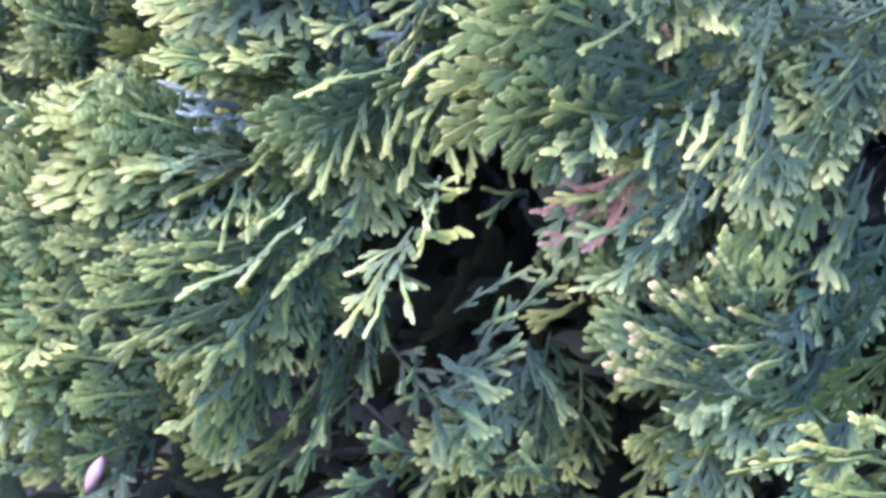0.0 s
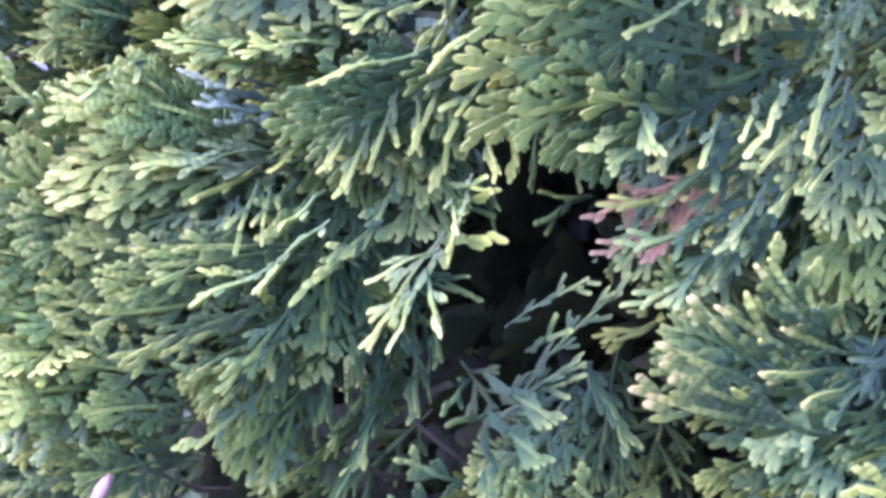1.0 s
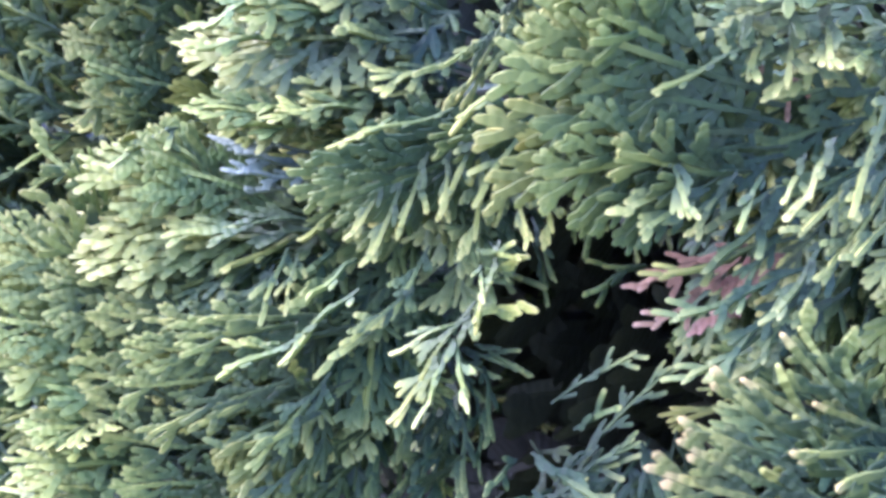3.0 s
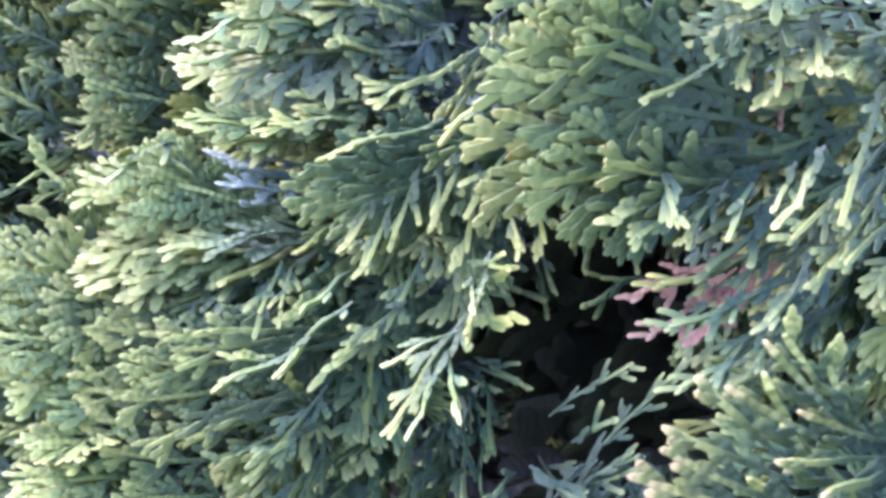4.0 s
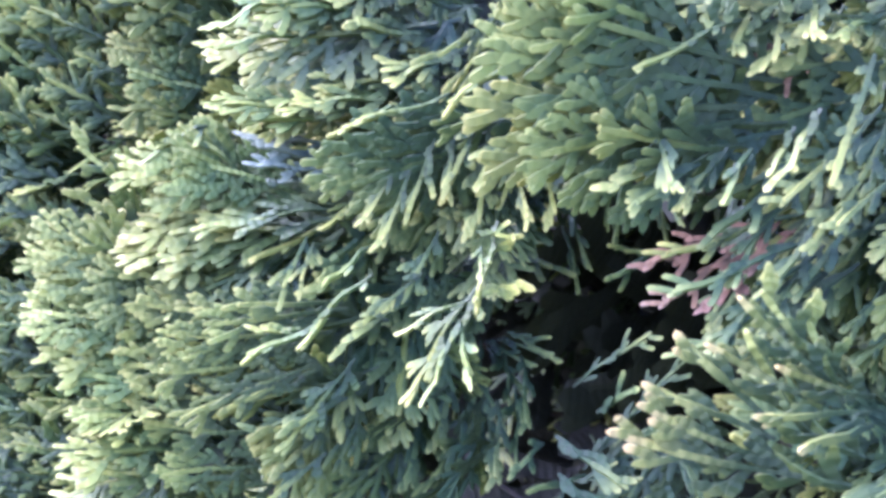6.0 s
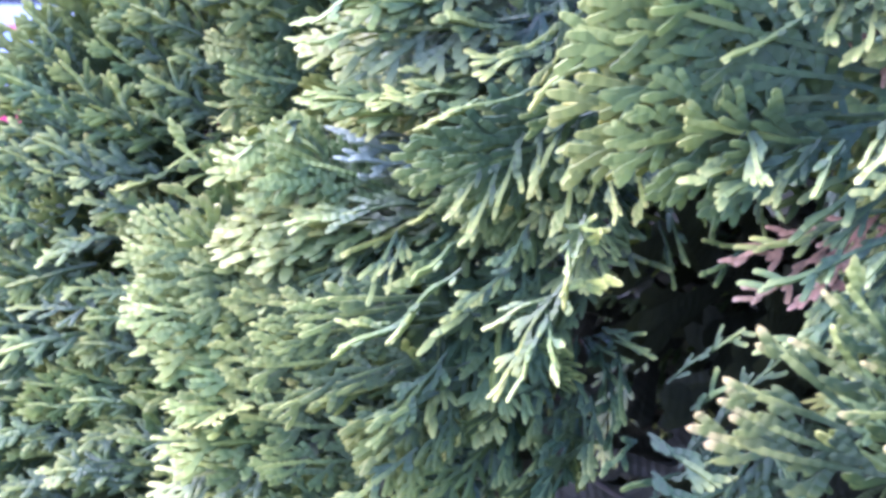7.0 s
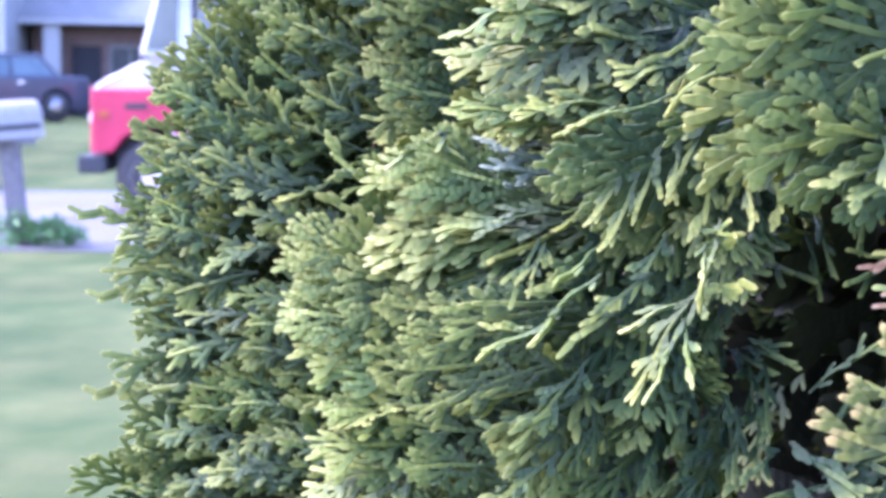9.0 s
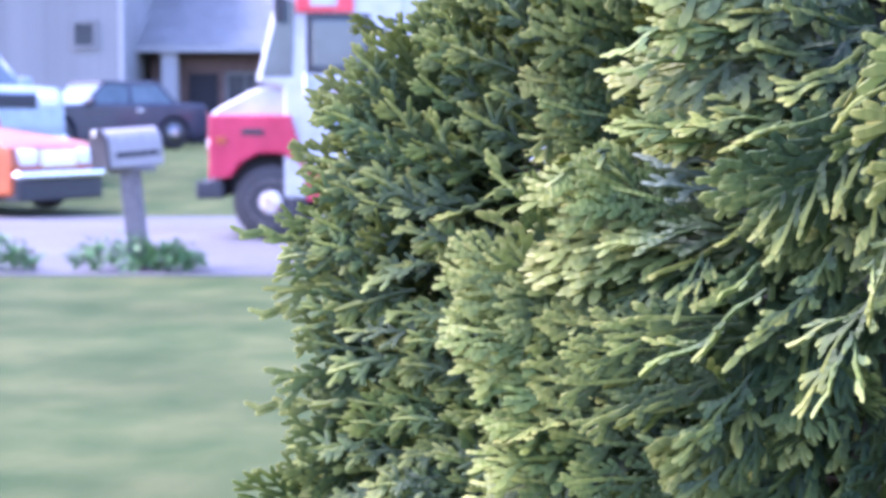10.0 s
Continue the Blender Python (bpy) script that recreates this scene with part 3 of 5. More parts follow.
for bx, by, bz, tx, ty, tz, lean, form, wide in (  # pale strand low down
    (-0.032, 0.3493, 1.1231, -0.0452, 0.3393, 1.1042, -10, 7, 0.5),
    (-0.0373, 0.3511, 1.1185, -0.0388, 0.3411, 1.1235, -15, 7, 0.8),
    (-0.0399, 0.3529, 1.1089, -0.0501, 0.3429, 1.1064, -20, 7, 0.6),
    (-0.0428, 0.3547, 1.103, -0.0477, 0.3447, 1.0981, -15, 7, 0.7),
    (-0.0343, 0.3502, 1.1138, -0.0431, 0.3402, 1.1091, -15, 7, 0.5),
    (-0.0394, 0.352, 1.1001, -0.0518, 0.342, 1.089, -10, 7, 0.6),
):
    grow((bx, by, bz), (tx, ty, tz), lean, "green", form, wide)
for bx, by, bz, tx, ty, tz, lean, form, wide in (  # curtain of hanging sprays
    (-0.0336, 0.3813, 1.1235, -0.0375, 0.3713, 1.1034, -35, 3, 1),
    (-0.0271, 0.3831, 1.1236, -0.0297, 0.3731, 1.1023, -35, 4, 1),
    (-0.0175, 0.3849, 1.1185, -0.0183, 0.3749, 1.0974, -35, 3, 1),
    (-0.012, 0.3867, 1.113, -0.002, 0.3767, 1.1035, -30, 4, 0.9),
    (-0.0057, 0.3822, 1.109, -0.0022, 0.3722, 1.0927, -35, 3, 1),
    (-0.0364, 0.384, 1.1089, -0.0375, 0.374, 1.089, -40, 4, 1),
    (-0.0255, 0.3858, 1.1066, -0.0255, 0.3758, 1.0869, -35, 3, 1),
    (-0.0136, 0.3813, 1.1058, -0.0125, 0.3713, 1.088, -35, 4, 1),
    (-0.0397, 0.3831, 1.1282, -0.0424, 0.3731, 1.1135, -35, 3, 1),
    (-0.0041, 0.3849, 1.125, 0.0091, 0.3749, 1.1225, -30, 4, 0.7),
    (-0.0609, 0.3867, 1.1035, -0.0747, 0.3767, 1.0906, -35, 3, 1),
):
    grow((bx, by, bz), (tx, ty, tz), lean, "blue", form, wide)
    layers(kin, (bx, by, bz), (tx, ty, tz), lean, "blue", form, 2)
for bx, by, bz, tx, ty, tz, lean, form, wide in (  # curtain deeper in
    (-0.0218, 0.3913, 1.1282, -0.0225, 0.3833, 1.1129, -40, 4, 1),
    (-0.0021, 0.3931, 1.1181, 0.0024, 0.3851, 1.1035, -40, 3, 1),
    (-0.0324, 0.3949, 1.0953, -0.0328, 0.3869, 1.0745, -40, 3, 1),
    (-0.047, 0.3967, 1.0878, -0.0503, 0.3887, 1.0708, -40, 4, 1),
    (-0.0061, 0.3922, 1.1458, 0.0059, 0.3842, 1.1421, -30, 4, 0.7),
    (0.0212, 0.394, 1.1677, 0.0227, 0.386, 1.1484, -30, 4, 0.6),
    (0.0282, 0.3958, 1.1612, 0.0345, 0.3878, 1.1489, -30, 4, 0.6),
    (0.0074, 0.3913, 1.1509, 0.0142, 0.3833, 1.1375, -30, 4, 0.4),
):
    grow((bx, by, bz), (tx, ty, tz), lean, "blue", form, wide)
    layers(kin, (bx, by, bz), (tx, ty, tz), lean, "blue", form, 1)
for bx, by, bz, tx, ty, tz, lean, form, wide in (  # frond at the foot of the hollow
    (0.0174, 0.3713, 1.096, 0.0397, 0.3653, 1.1286, -25, 4, 0.5),
    (0.0198, 0.3731, 1.0971, 0.0348, 0.3671, 1.1092, -30, 3, 0.6),
    (0.0209, 0.3749, 1.0981, 0.0313, 0.3689, 1.1032, -30, 4, 0.7),
    (0.0171, 0.3767, 1.0932, 0.0047, 0.3707, 1.0897, -30, 3, 0.8),
    (0.0149, 0.3722, 1.0929, 0.0292, 0.3662, 1.0972, -30, 4, 0.8),
    (0.0311, 0.374, 1.1478, 0.0231, 0.368, 1.1404, -35, 3, 0.7),
    (0.0348, 0.3758, 1.1478, 0.0261, 0.3698, 1.148, -35, 4, 0.7),
):
    grow((bx, by, bz), (tx, ty, tz), lean, "blue", form, wide)
for bx, by, bz, tx, ty, tz, lean, form, wide in (  # pale-tipped fan below the hollow
    (0.0635, 0.2773, 1.1238, 0.0414, 0.2693, 1.1308, -12, 12, 0.8),
    (0.0615, 0.2791, 1.1279, 0.0421, 0.2711, 1.1362, -12, 12, 0.6),
    (0.0615, 0.2809, 1.1294, 0.0469, 0.2729, 1.1441, -10, 12, 0.7),
    (0.0697, 0.2827, 1.1335, 0.0503, 0.2747, 1.141, -15, 12, 0.55),
    (0.0698, 0.2782, 1.1384, 0.055, 0.2702, 1.1499, -15, 12, 0.6),
    (0.0767, 0.28, 1.1333, 0.0603, 0.272, 1.1323, -20, 12, 0.6),
    (0.0777, 0.2818, 1.1354, 0.0622, 0.2738, 1.1383, -25, 12, 0.6),
    (0.0663, 0.2773, 1.1221, 0.0376, 0.2693, 1.1258, -12, 12, 0.7),
    (0.0777, 0.2791, 1.1312, 0.0663, 0.2711, 1.1286, -20, 12, 0.8),
):
    grow((bx, by, bz), (tx, ty, tz), lean, "bronze", form, wide)
for bx, by, bz, tx, ty, tz, lean, form, wide in (  # green shoots of the same fan
    (0.0684, 0.2833, 1.1391, 0.0592, 0.2773, 1.1521, -15, 7, 0.8),
    (0.0727, 0.2851, 1.1332, 0.0663, 0.2791, 1.1479, -15, 7, 0.8),
    (0.0678, 0.2869, 1.1264, 0.0541, 0.2809, 1.1423, -30, 12, 0.8),
    (0.0767, 0.2887, 1.1228, 0.0586, 0.2827, 1.1326, -35, 12, 1),
    (0.0746, 0.2842, 1.1189, 0.0543, 0.2782, 1.1237, -35, 12, 1),
):
    grow((bx, by, bz), (tx, ty, tz), lean, "green", form, wide)
for bx, by, bz, tx, ty, tz, lean, form, wide in (  # dead spray
    (0.0548, 0.3513, 1.1571, 0.0326, 0.3373, 1.1521, 25, 3, 0.9),
    (0.0539, 0.3531, 1.1545, 0.0384, 0.3391, 1.14, 20, 4, 0.8),
    (0.0562, 0.3549, 1.1556, 0.048, 0.3409, 1.1427, 15, 7, 0.5),
    (0.0597, 0.3567, 1.158, 0.0518, 0.3427, 1.1462, 15, 3, 0.7),
    (0.0631, 0.3522, 1.1564, 0.0549, 0.3382, 1.1494, 20, 3, 0.7),
    (0.0617, 0.354, 1.1952, 0.0597, 0.34, 1.1867, 20, 4, 0.7),
    (0.0572, 0.3558, 1.195, 0.05, 0.3418, 1.1901, 20, 3, 0.7),
):
    grow((bx, by, bz), (tx, ty, tz), lean, "dead", form, wide)
for bx, by, bz, tx, ty, tz, lean, form, wide in (  # sprays below, seen on the way in, their shade put into the darker tint
    (0.0122, 0.3593, 1.1063, 0.0289, 0.3513, 1.0983, -20, 7, 0.8),
    (0.0129, 0.3611, 1.0972, 0.0272, 0.3531, 1.0876, -20, 7, 0.9),
    (0.0134, 0.3629, 1.0924, 0.0156, 0.3549, 1.0776, -15, 7, 0.8),
    (0.0084, 0.3647, 1.1032, 0.0043, 0.3567, 1.0993, -20, 7, 0.9),
    (0.0155, 0.3602, 1.1177, 0.0314, 0.3522, 1.1331, -25, 4, 0.6),
    (0.0216, 0.362, 1.112, 0.0286, 0.354, 1.12, -25, 3, 0.8),
    (0.005, 0.3638, 1.0724, -0.009, 0.3558, 1.0713, -20, 0, 1),
    (0.0101, 0.3593, 1.0787, -0.0044, 0.3513, 1.0861, -20, 1, 1),
    (0.0478, 0.3611, 1.0701, 0.0359, 0.3531, 1.0824, -25, 7, 1),
    (0.0336, 0.3629, 1.0716, 0.0209, 0.3549, 1.0808, -25, 3, 1),
    (0.0361, 0.3647, 1.1094, 0.048, 0.3567, 1.0922, -30, 3, 1),
):
    grow((bx, by, bz), (tx, ty, tz), lean, "blue", form, wide)
for bx, by, bz, tx, ty, tz, lean, form, wide in (  # clump by the lawn
    (-0.123, 0.4023, 1.1676, -0.1417, 0.3673, 1.2038, 4, 9, 0.8),
    (-0.1187, 0.4041, 1.1707, -0.1218, 0.3691, 1.2051, 4, 10, 0.8),
    (-0.1267, 0.4059, 1.1721, -0.1617, 0.3709, 1.1932, 4, 11, 0.8),
    (-0.1162, 0.4077, 1.1848, -0.1042, 0.3727, 1.2037, 4, 9, 0.9),
    (-0.1396, 0.4032, 1.1576, -0.1672, 0.3682, 1.1726, 4, 10, 0.8),
    (-0.1406, 0.405, 1.1494, -0.1631, 0.37, 1.1628, 4, 11, 0.8),
    (-0.1508, 0.4068, 1.1194, -0.1527, 0.3718, 1.1381, 4, 10, 0.8),
    (-0.139, 0.4023, 1.1401, -0.1444, 0.3673, 1.1516, 4, 9, 0.8),
    (-0.1329, 0.4041, 1.1814, -0.1369, 0.3691, 1.1987, 4, 10, 0.8),
    (-0.1268, 0.4059, 1.1909, -0.1114, 0.3709, 1.2101, 4, 11, 0.9),
):
    grow((bx, by, bz), (tx, ty, tz), lean, "green", form, wide)
    layers(kin, (bx, by, bz), (tx, ty, tz), lean, "green", form, 2)
for bx, by, bz, tx, ty, tz, lean, form, wide in (  # clump by the lawn, its edge
    (-0.147, 0.3973, 1.1417, -0.1745, 0.3593, 1.1505, 15, 4, 0.9),
    (-0.1481, 0.3991, 1.1367, -0.1724, 0.3611, 1.1372, 20, 3, 0.9),
    (-0.1473, 0.4009, 1.1269, -0.171, 0.3629, 1.1298, 20, 4, 1),
    (-0.1503, 0.4027, 1.1151, -0.1651, 0.3647, 1.1239, 15, 9, 0.7),
    (-0.142, 0.3982, 1.1082, -0.171, 0.3602, 1.1143, 15, 3, 1),
    (-0.1449, 0.4, 1.0979, -0.1719, 0.362, 1.1019, 15, 4, 1),
    (-0.1534, 0.4018, 1.0869, -0.1683, 0.3638, 1.095, 15, 9, 0.7),
    (-0.1526, 0.3973, 1.078, -0.1615, 0.3593, 1.0881, 10, 10, 0.8),
    (-0.1652, 0.3991, 1.0578, -0.1804, 0.3611, 1.0798, 0, 11, 0.8),
    (-0.1492, 0.4009, 1.1461, -0.1644, 0.3629, 1.1578, 15, 10, 0.6),
):
    grow((bx, by, bz), (tx, ty, tz), lean, "green", form, wide)
    layers(kin, (bx, by, bz), (tx, ty, tz), lean, "green", form, 2)
for bx, by, bz, tx, ty, tz, lean, form, wide in (  # clump by the lawn, its inner side
    (-0.1068, 0.3953, 1.1238, -0.1212, 0.3713, 1.145, 30, 10, 0.9),
    (-0.1216, 0.3971, 1.11, -0.1465, 0.3731, 1.1192, 40, 9, 0.8),
    (-0.126, 0.3989, 1.0998, -0.1459, 0.3749, 1.1083, 40, 10, 0.8),
    (-0.1271, 0.4007, 1.1218, -0.1416, 0.3767, 1.1268, 40, 11, 0.8),
    (-0.1317, 0.3962, 1.0901, -0.1531, 0.3722, 1.0988, 40, 9, 0.9),
    (-0.1363, 0.398, 1.0764, -0.158, 0.374, 1.0855, 40, 10, 0.9),
    (-0.141, 0.3998, 1.0656, -0.1648, 0.3758, 1.0716, 40, 11, 0.9),
    (-0.1069, 0.3953, 1.13, -0.1178, 0.3713, 1.1349, 40, 9, 0.8),
    (-0.1218, 0.3971, 1.1429, -0.1359, 0.3731, 1.1441, 40, 10, 0.8),
):
    grow((bx, by, bz), (tx, ty, tz), lean, "green", form, wide)
    layers(kin, (bx, by, bz), (tx, ty, tz), lean, "green", form, 1)
for bx, by, bz, tx, ty, tz, lean, form, wide in (  # pale combs in the dark gap
    (-0.1134, 0.3813, 1.1595, -0.1263, 0.3713, 1.1563, 40, 6, 0.7),
    (-0.1078, 0.3831, 1.1766, -0.1254, 0.3731, 1.173, 50, 6, 0.6),
    (-0.102, 0.3849, 1.1612, -0.1124, 0.3749, 1.1562, 40, 6, 0.7),
    (-0.1029, 0.3867, 1.1685, -0.1106, 0.3767, 1.1645, 50, 5, 0.5),
    (-0.1134, 0.3822, 1.0838, -0.1229, 0.3722, 1.1023, 25, 7, 0.7),
    (-0.1041, 0.384, 1.0783, -0.1251, 0.374, 1.0942, 30, 3, 0.8),
    (-0.1152, 0.3858, 1.072, -0.1402, 0.3758, 1.082, 30, 9, 0.8),
    (-0.1027, 0.3813, 1.0745, -0.1142, 0.3713, 1.083, 30, 9, 0.8),
):
    grow((bx, by, bz), (tx, ty, tz), lean, "lime", form, wide)
for bx, by, bz, tx, ty, tz, lean, form, wide in (  # clump between the two
    (-0.0707, 0.3853, 1.1921, -0.0916, 0.3633, 1.2038, 5, 0, 0.9),
    (-0.0712, 0.3871, 1.1793, -0.0923, 0.3651, 1.1846, 10, 1, 0.8),
    (-0.0707, 0.3889, 1.1993, -0.0842, 0.3669, 1.208, 5, 2, 0.9),
    (-0.0697, 0.3907, 1.1865, -0.0973, 0.3687, 1.1944, 10, 0, 0.8),
    (-0.0739, 0.3862, 1.175, -0.0933, 0.3642, 1.1805, 15, 1, 0.7),
    (-0.0777, 0.388, 1.172, -0.0849, 0.366, 1.1771, 15, 2, 0.7),
    (-0.0853, 0.3898, 1.1994, -0.0954, 0.3678, 1.2096, 5, 1, 0.9),
):
    grow((bx, by, bz), (tx, ty, tz), lean, "green", form, wide)
    layers(kin, (bx, by, bz), (tx, ty, tz), lean, "green", form, 2)
for bx, by, bz, tx, ty, tz, lean, form, wide in (  # top of the clumps
    (-0.1012, 0.3823, 1.2135, -0.1102, 0.3573, 1.2146, 15, 9, 1),
    (-0.0829, 0.3841, 1.2134, -0.0957, 0.3591, 1.2185, 15, 0, 1),
    (-0.0621, 0.3859, 1.2131, -0.0725, 0.3609, 1.2168, 15, 1, 1),
    (-0.1104, 0.3877, 1.2082, -0.1181, 0.3627, 1.2124, 15, 10, 1),
    (-0.0391, 0.3832, 1.2112, -0.0542, 0.3582, 1.2148, 15, 2, 1),
):
    grow((bx, by, bz), (tx, ty, tz), lean, "green", form, wide)
    layers(kin, (bx, by, bz), (tx, ty, tz), lean, "green", form, 2)
for bx, by, bz, tx, ty, tz, lean, form, wide in (  # yellow twig
    (0.0988, 0.2572, 1.1198, 0.0642, 0.2543, 1.1086, -65, 12, 0.9),
    (0.0965, 0.2554, 1.1144, 0.0725, 0.255, 1.1182, -20, 12, 0.9),
    (0.0981, 0.2523, 1.1097, 0.0745, 0.251, 1.1092, -20, 12, 0.9),
    (0.0985, 0.2558, 1.1179, 0.0832, 0.2548, 1.1245, 15, 6, 1),
):
    grow((bx, by, bz), (tx, ty, tz), lean, "lime", form, wide)

# short stubby sprays over the clump by the lawn, rising towards its top
rng = random.Random(14)
EDGE_Z = (1.065, 1.0754, 1.0848, 1.1096, 1.1225, 1.1345, 1.1474, 1.1595, 1.1748, 1.1929, 1.2054, 1.225)
EDGE_X = (-0.180, -0.179, -0.170, -0.174, -0.170, -0.173, -0.178, -0.170, -0.168, -0.160, -0.144, -0.118)
for k in range(230):
    z = rng.uniform(1.065, 1.222)
    inward = 0.088 * rng.random() ** 1.25
    if inward > 0.045 and 1.155 < z < 1.180:
        continue
    tip = Vector((float(np.interp(z, EDGE_Z, EDGE_X)) + 0.001 + inward, 0.364 + 0.22 * inward + rng.uniform(-0.004, 0.006), z))
    up = min(1.0, max(0.0, (z - 1.13) / 0.06))
    d = Vector((-0.9 + 0.35 * up + rng.gauss(0, 0.16), -0.42, 0.05 + 0.6 * up + rng.gauss(0, 0.16))).normalized()
    followers.append((tip - d * rng.uniform(0.015, 0.025), tip, rng.uniform(-35, 35), rng.choice(("green", "lime", "lime", "green")), 9 + rng.randrange(3) if inward > 0.010 or k % 2 else rng.choice((3, 4, 10))))

# clumps of sprays on the side branches: centre, half size, way they point, number


def clump(rng, cx, cy, cz, r, dx, dy, dz, n, tint, fine=1.0, size=0.038):
    limbs.append((cx, cy, cz))
    for _ in range(n):
        p = Vector((cx, cy, cz)) + Vector([max(-r, min(r, rng.gauss(0, r * w))) for w in (0.6, 0.45, 0.6)])
        d = Vector((dx, dy, dz)).normalized() + Vector((rng.gauss(0, 0.3), rng.gauss(0, 0.3), rng.gauss(0, 0.3)))
        d.normalize()
        ln = size * rng.uniform(0.75, 1.25)
        t = tint if rng.random() < 0.7 else rng.choice(("green", "blue", "lime"))
        p = p - FACING * 0.014 + Vector((0.012 if fine > 1 else 0, 0, 0))
        followers.append((p - d * ln * 0.5, p + d * ln * 0.5, rng.uniform(-60, 60), t, rng.choice((0, 1, 2, 3, 4)) if fine < 1.2 else 9 + rng.randrange(3)))


rng = random.Random(5)
clump(rng, -0.1291, 0.3959, 1.1359, 0.013, -0.8785, -0.4483, -0.1654, 8, "green")
clump(rng, -0.1349, 0.4155, 1.163, 0.0135, -0.8958, -0.4358, -0.0872, 8, "green")
clump(rng, 0.073, 0.3469, 1.1797, 0.0136, -0.7912, -0.3784, -0.4803, 12, "green")
clump(rng, 0.0895, 0.3531, 1.1576, 0.0152, -0.489, -0.4287, -0.7597, 12, "blue")
clump(rng, 0.0937, 0.3684, 1.1301, 0.0147, -0.4252, -0.3496, -0.8349, 10, "blue")
clump(rng, 0.1076, 0.3422, 1.1702, 0.0168, -0.4625, -0.3844, -0.799, 12, "green")
clump(rng, 0.0967, 0.3533, 1.1952, 0.0156, -0.7813, -0.2986, -0.5481, 12, "green")
clump(rng, 0.1159, 0.3547, 1.188, 0.0158, -0.7271, -0.3165, -0.6092, 12, "green")
clump(rng, 0.115, 0.3504, 1.1361, 0.0174, -0.3842, -0.3135, -0.8684, 10, "blue")
clump(rng, 0.0334, 0.3646, 1.0804, 0.0149, -0.2653, -0.3603, -0.8943, 8, "green")
clump(rng, -0.0212, 0.3607, 1.0872, 0.0161, -0.2592, -0.4462, -0.8566, 8, "green")
clump(rng, -0.035, 0.3706, 1.1946, 0.0193, -0.8072, -0.5865, -0.0675, 16, "green")
clump(rng, -0.0895, 0.3975, 1.191, 0.0183, -0.7923, -0.5929, -0.1438, 16, "green")
clump(rng, -0.0621, 0.3673, 1.157, 0.0196, -0.7709, -0.5982, -0.2187, 18, "green")
clump(rng, -0.0798, 0.3659, 1.1242, 0.0198, -0.7923, -0.5929, -0.1438, 18, "green")
clump(rng, -0.0405, 0.3613, 1.1201, 0.0167, -0.609, -0.5378, -0.5829, 18, "green")
clump(rng, -0.0153, 0.3548, 1.1634, 0.0136, -0.5513, -0.5355, -0.6397, 12, "blue")
clump(rng, -0.0245, 0.3703, 1.1328, 0.0156, -0.378, -0.4432, -0.8128, 14, "blue")
clump(rng, 0.043, 0.356, 1.1848, 0.0156, -0.8364, -0.5243, -0.1597, 14, "blue")
clump(rng, 0.0676, 0.3755, 1.1892, 0.0163, -0.8246, -0.4568, -0.3336, 14, "blue")
clump(rng, 0.0708, 0.3818, 1.1508, 0.0154, -0.5189, -0.4546, -0.7239, 12, "blue")
clump(rng, 0.0788, 0.3484, 1.115, 0.0106, -0.8564, -0.4908, 0.1604, 8, "blue")
clump(rng, -0.1451, 0.416, 1.2068, 0.0181, -0.5965, -0.6384, 0.4865, 12, "green", 1.5)
clump(rng, -0.12, 0.4172, 1.2129, 0.0177, -0.5965, -0.6384, 0.4865, 12, "green", 1.5)
clump(rng, -0.154, 0.4026, 1.1691, 0.0211, -0.6512, -0.6787, 0.3396, 18, "green", 1.5)
clump(rng, -0.1586, 0.4009, 1.1198, 0.023, -0.6789, -0.732, -0.0578, 20, "green", 1.5)
clump(rng, -0.1444, 0.4219, 1.1522, 0.0201, -0.6861, -0.7272, 0.0227, 10, "blue", 1.5)
clump(rng, -0.1334, 0.4165, 1.103, 0.0199, -0.6195, -0.7283, -0.2928, 10, "blue", 1.5)
clump(rng, -0.1625, 0.3949, 1.0789, 0.0197, -0.6789, -0.732, -0.0578, 12, "green", 1.5)
clump(rng, -0.0804, 0.3779, 1.1896, 0.0171, -0.6861, -0.7272, 0.0227, 12, "green", 1.5)
clump(rng, -0.082, 0.3513, 1.0987, 0.0179, -0.6653, -0.7338, -0.1377, 12, "green", 1.5)
clump(rng, 0.1101, 0.3336, 1.1032, 0.0155, -0.6034, -0.3516, -0.7157, 10, "blue")
clump(rng, 0.0913, 0.3387, 1.0904, 0.0143, -0.6034, -0.3516, -0.7157, 8, "green")
clump(rng, -0.1596, 0.4244, 1.1923, 0.0187, -0.6694, -0.695, 0.2624, 16, "green", 1.5)
clump(rng, -0.1479, 0.4417, 1.1997, 0.0191, -0.6694, -0.695, 0.2624, 14, "green", 1.5)
clump(rng, -0.1651, 0.4049, 1.1885, 0.0115, -0.6694, -0.695, 0.2624, 8, "green", 1.5)
near = len([o for o in shrub.children])
for base, tip, lean, tint, form in followers[:max(0, 298 - near)]:
    grow(base, tip, lean, tint, form)


# inner and outer foliage that no one could count: one sheet of joined sprays each
class Heap:
    def __init__(self):
        self.v, self.f, self.g, self.a, self.n = [], [], [], [], 0

    def add(self, data, m):
        v = np.c_[data[0], np.ones(len(data[0]))] @ np.array(m).T
        self.v.append(v[:, :3])
        self.f += [tuple(i + self.n for i in f) for f in data[1]]
        self.g.append(data[2])
        self.a.append(data[3])
        self.n += len(v)

    def close(self, name, tint):
        ob = new(name, leaf_mesh(name, (np.concatenate(self.v), self.f, np.concatenate(self.g), np.concatenate(self.a)), [TINTS[tint]]))
        ob.parent = shrub
        ob.matrix_basis = BASE.inverted()
        return tagged(ob, kind="stuff")


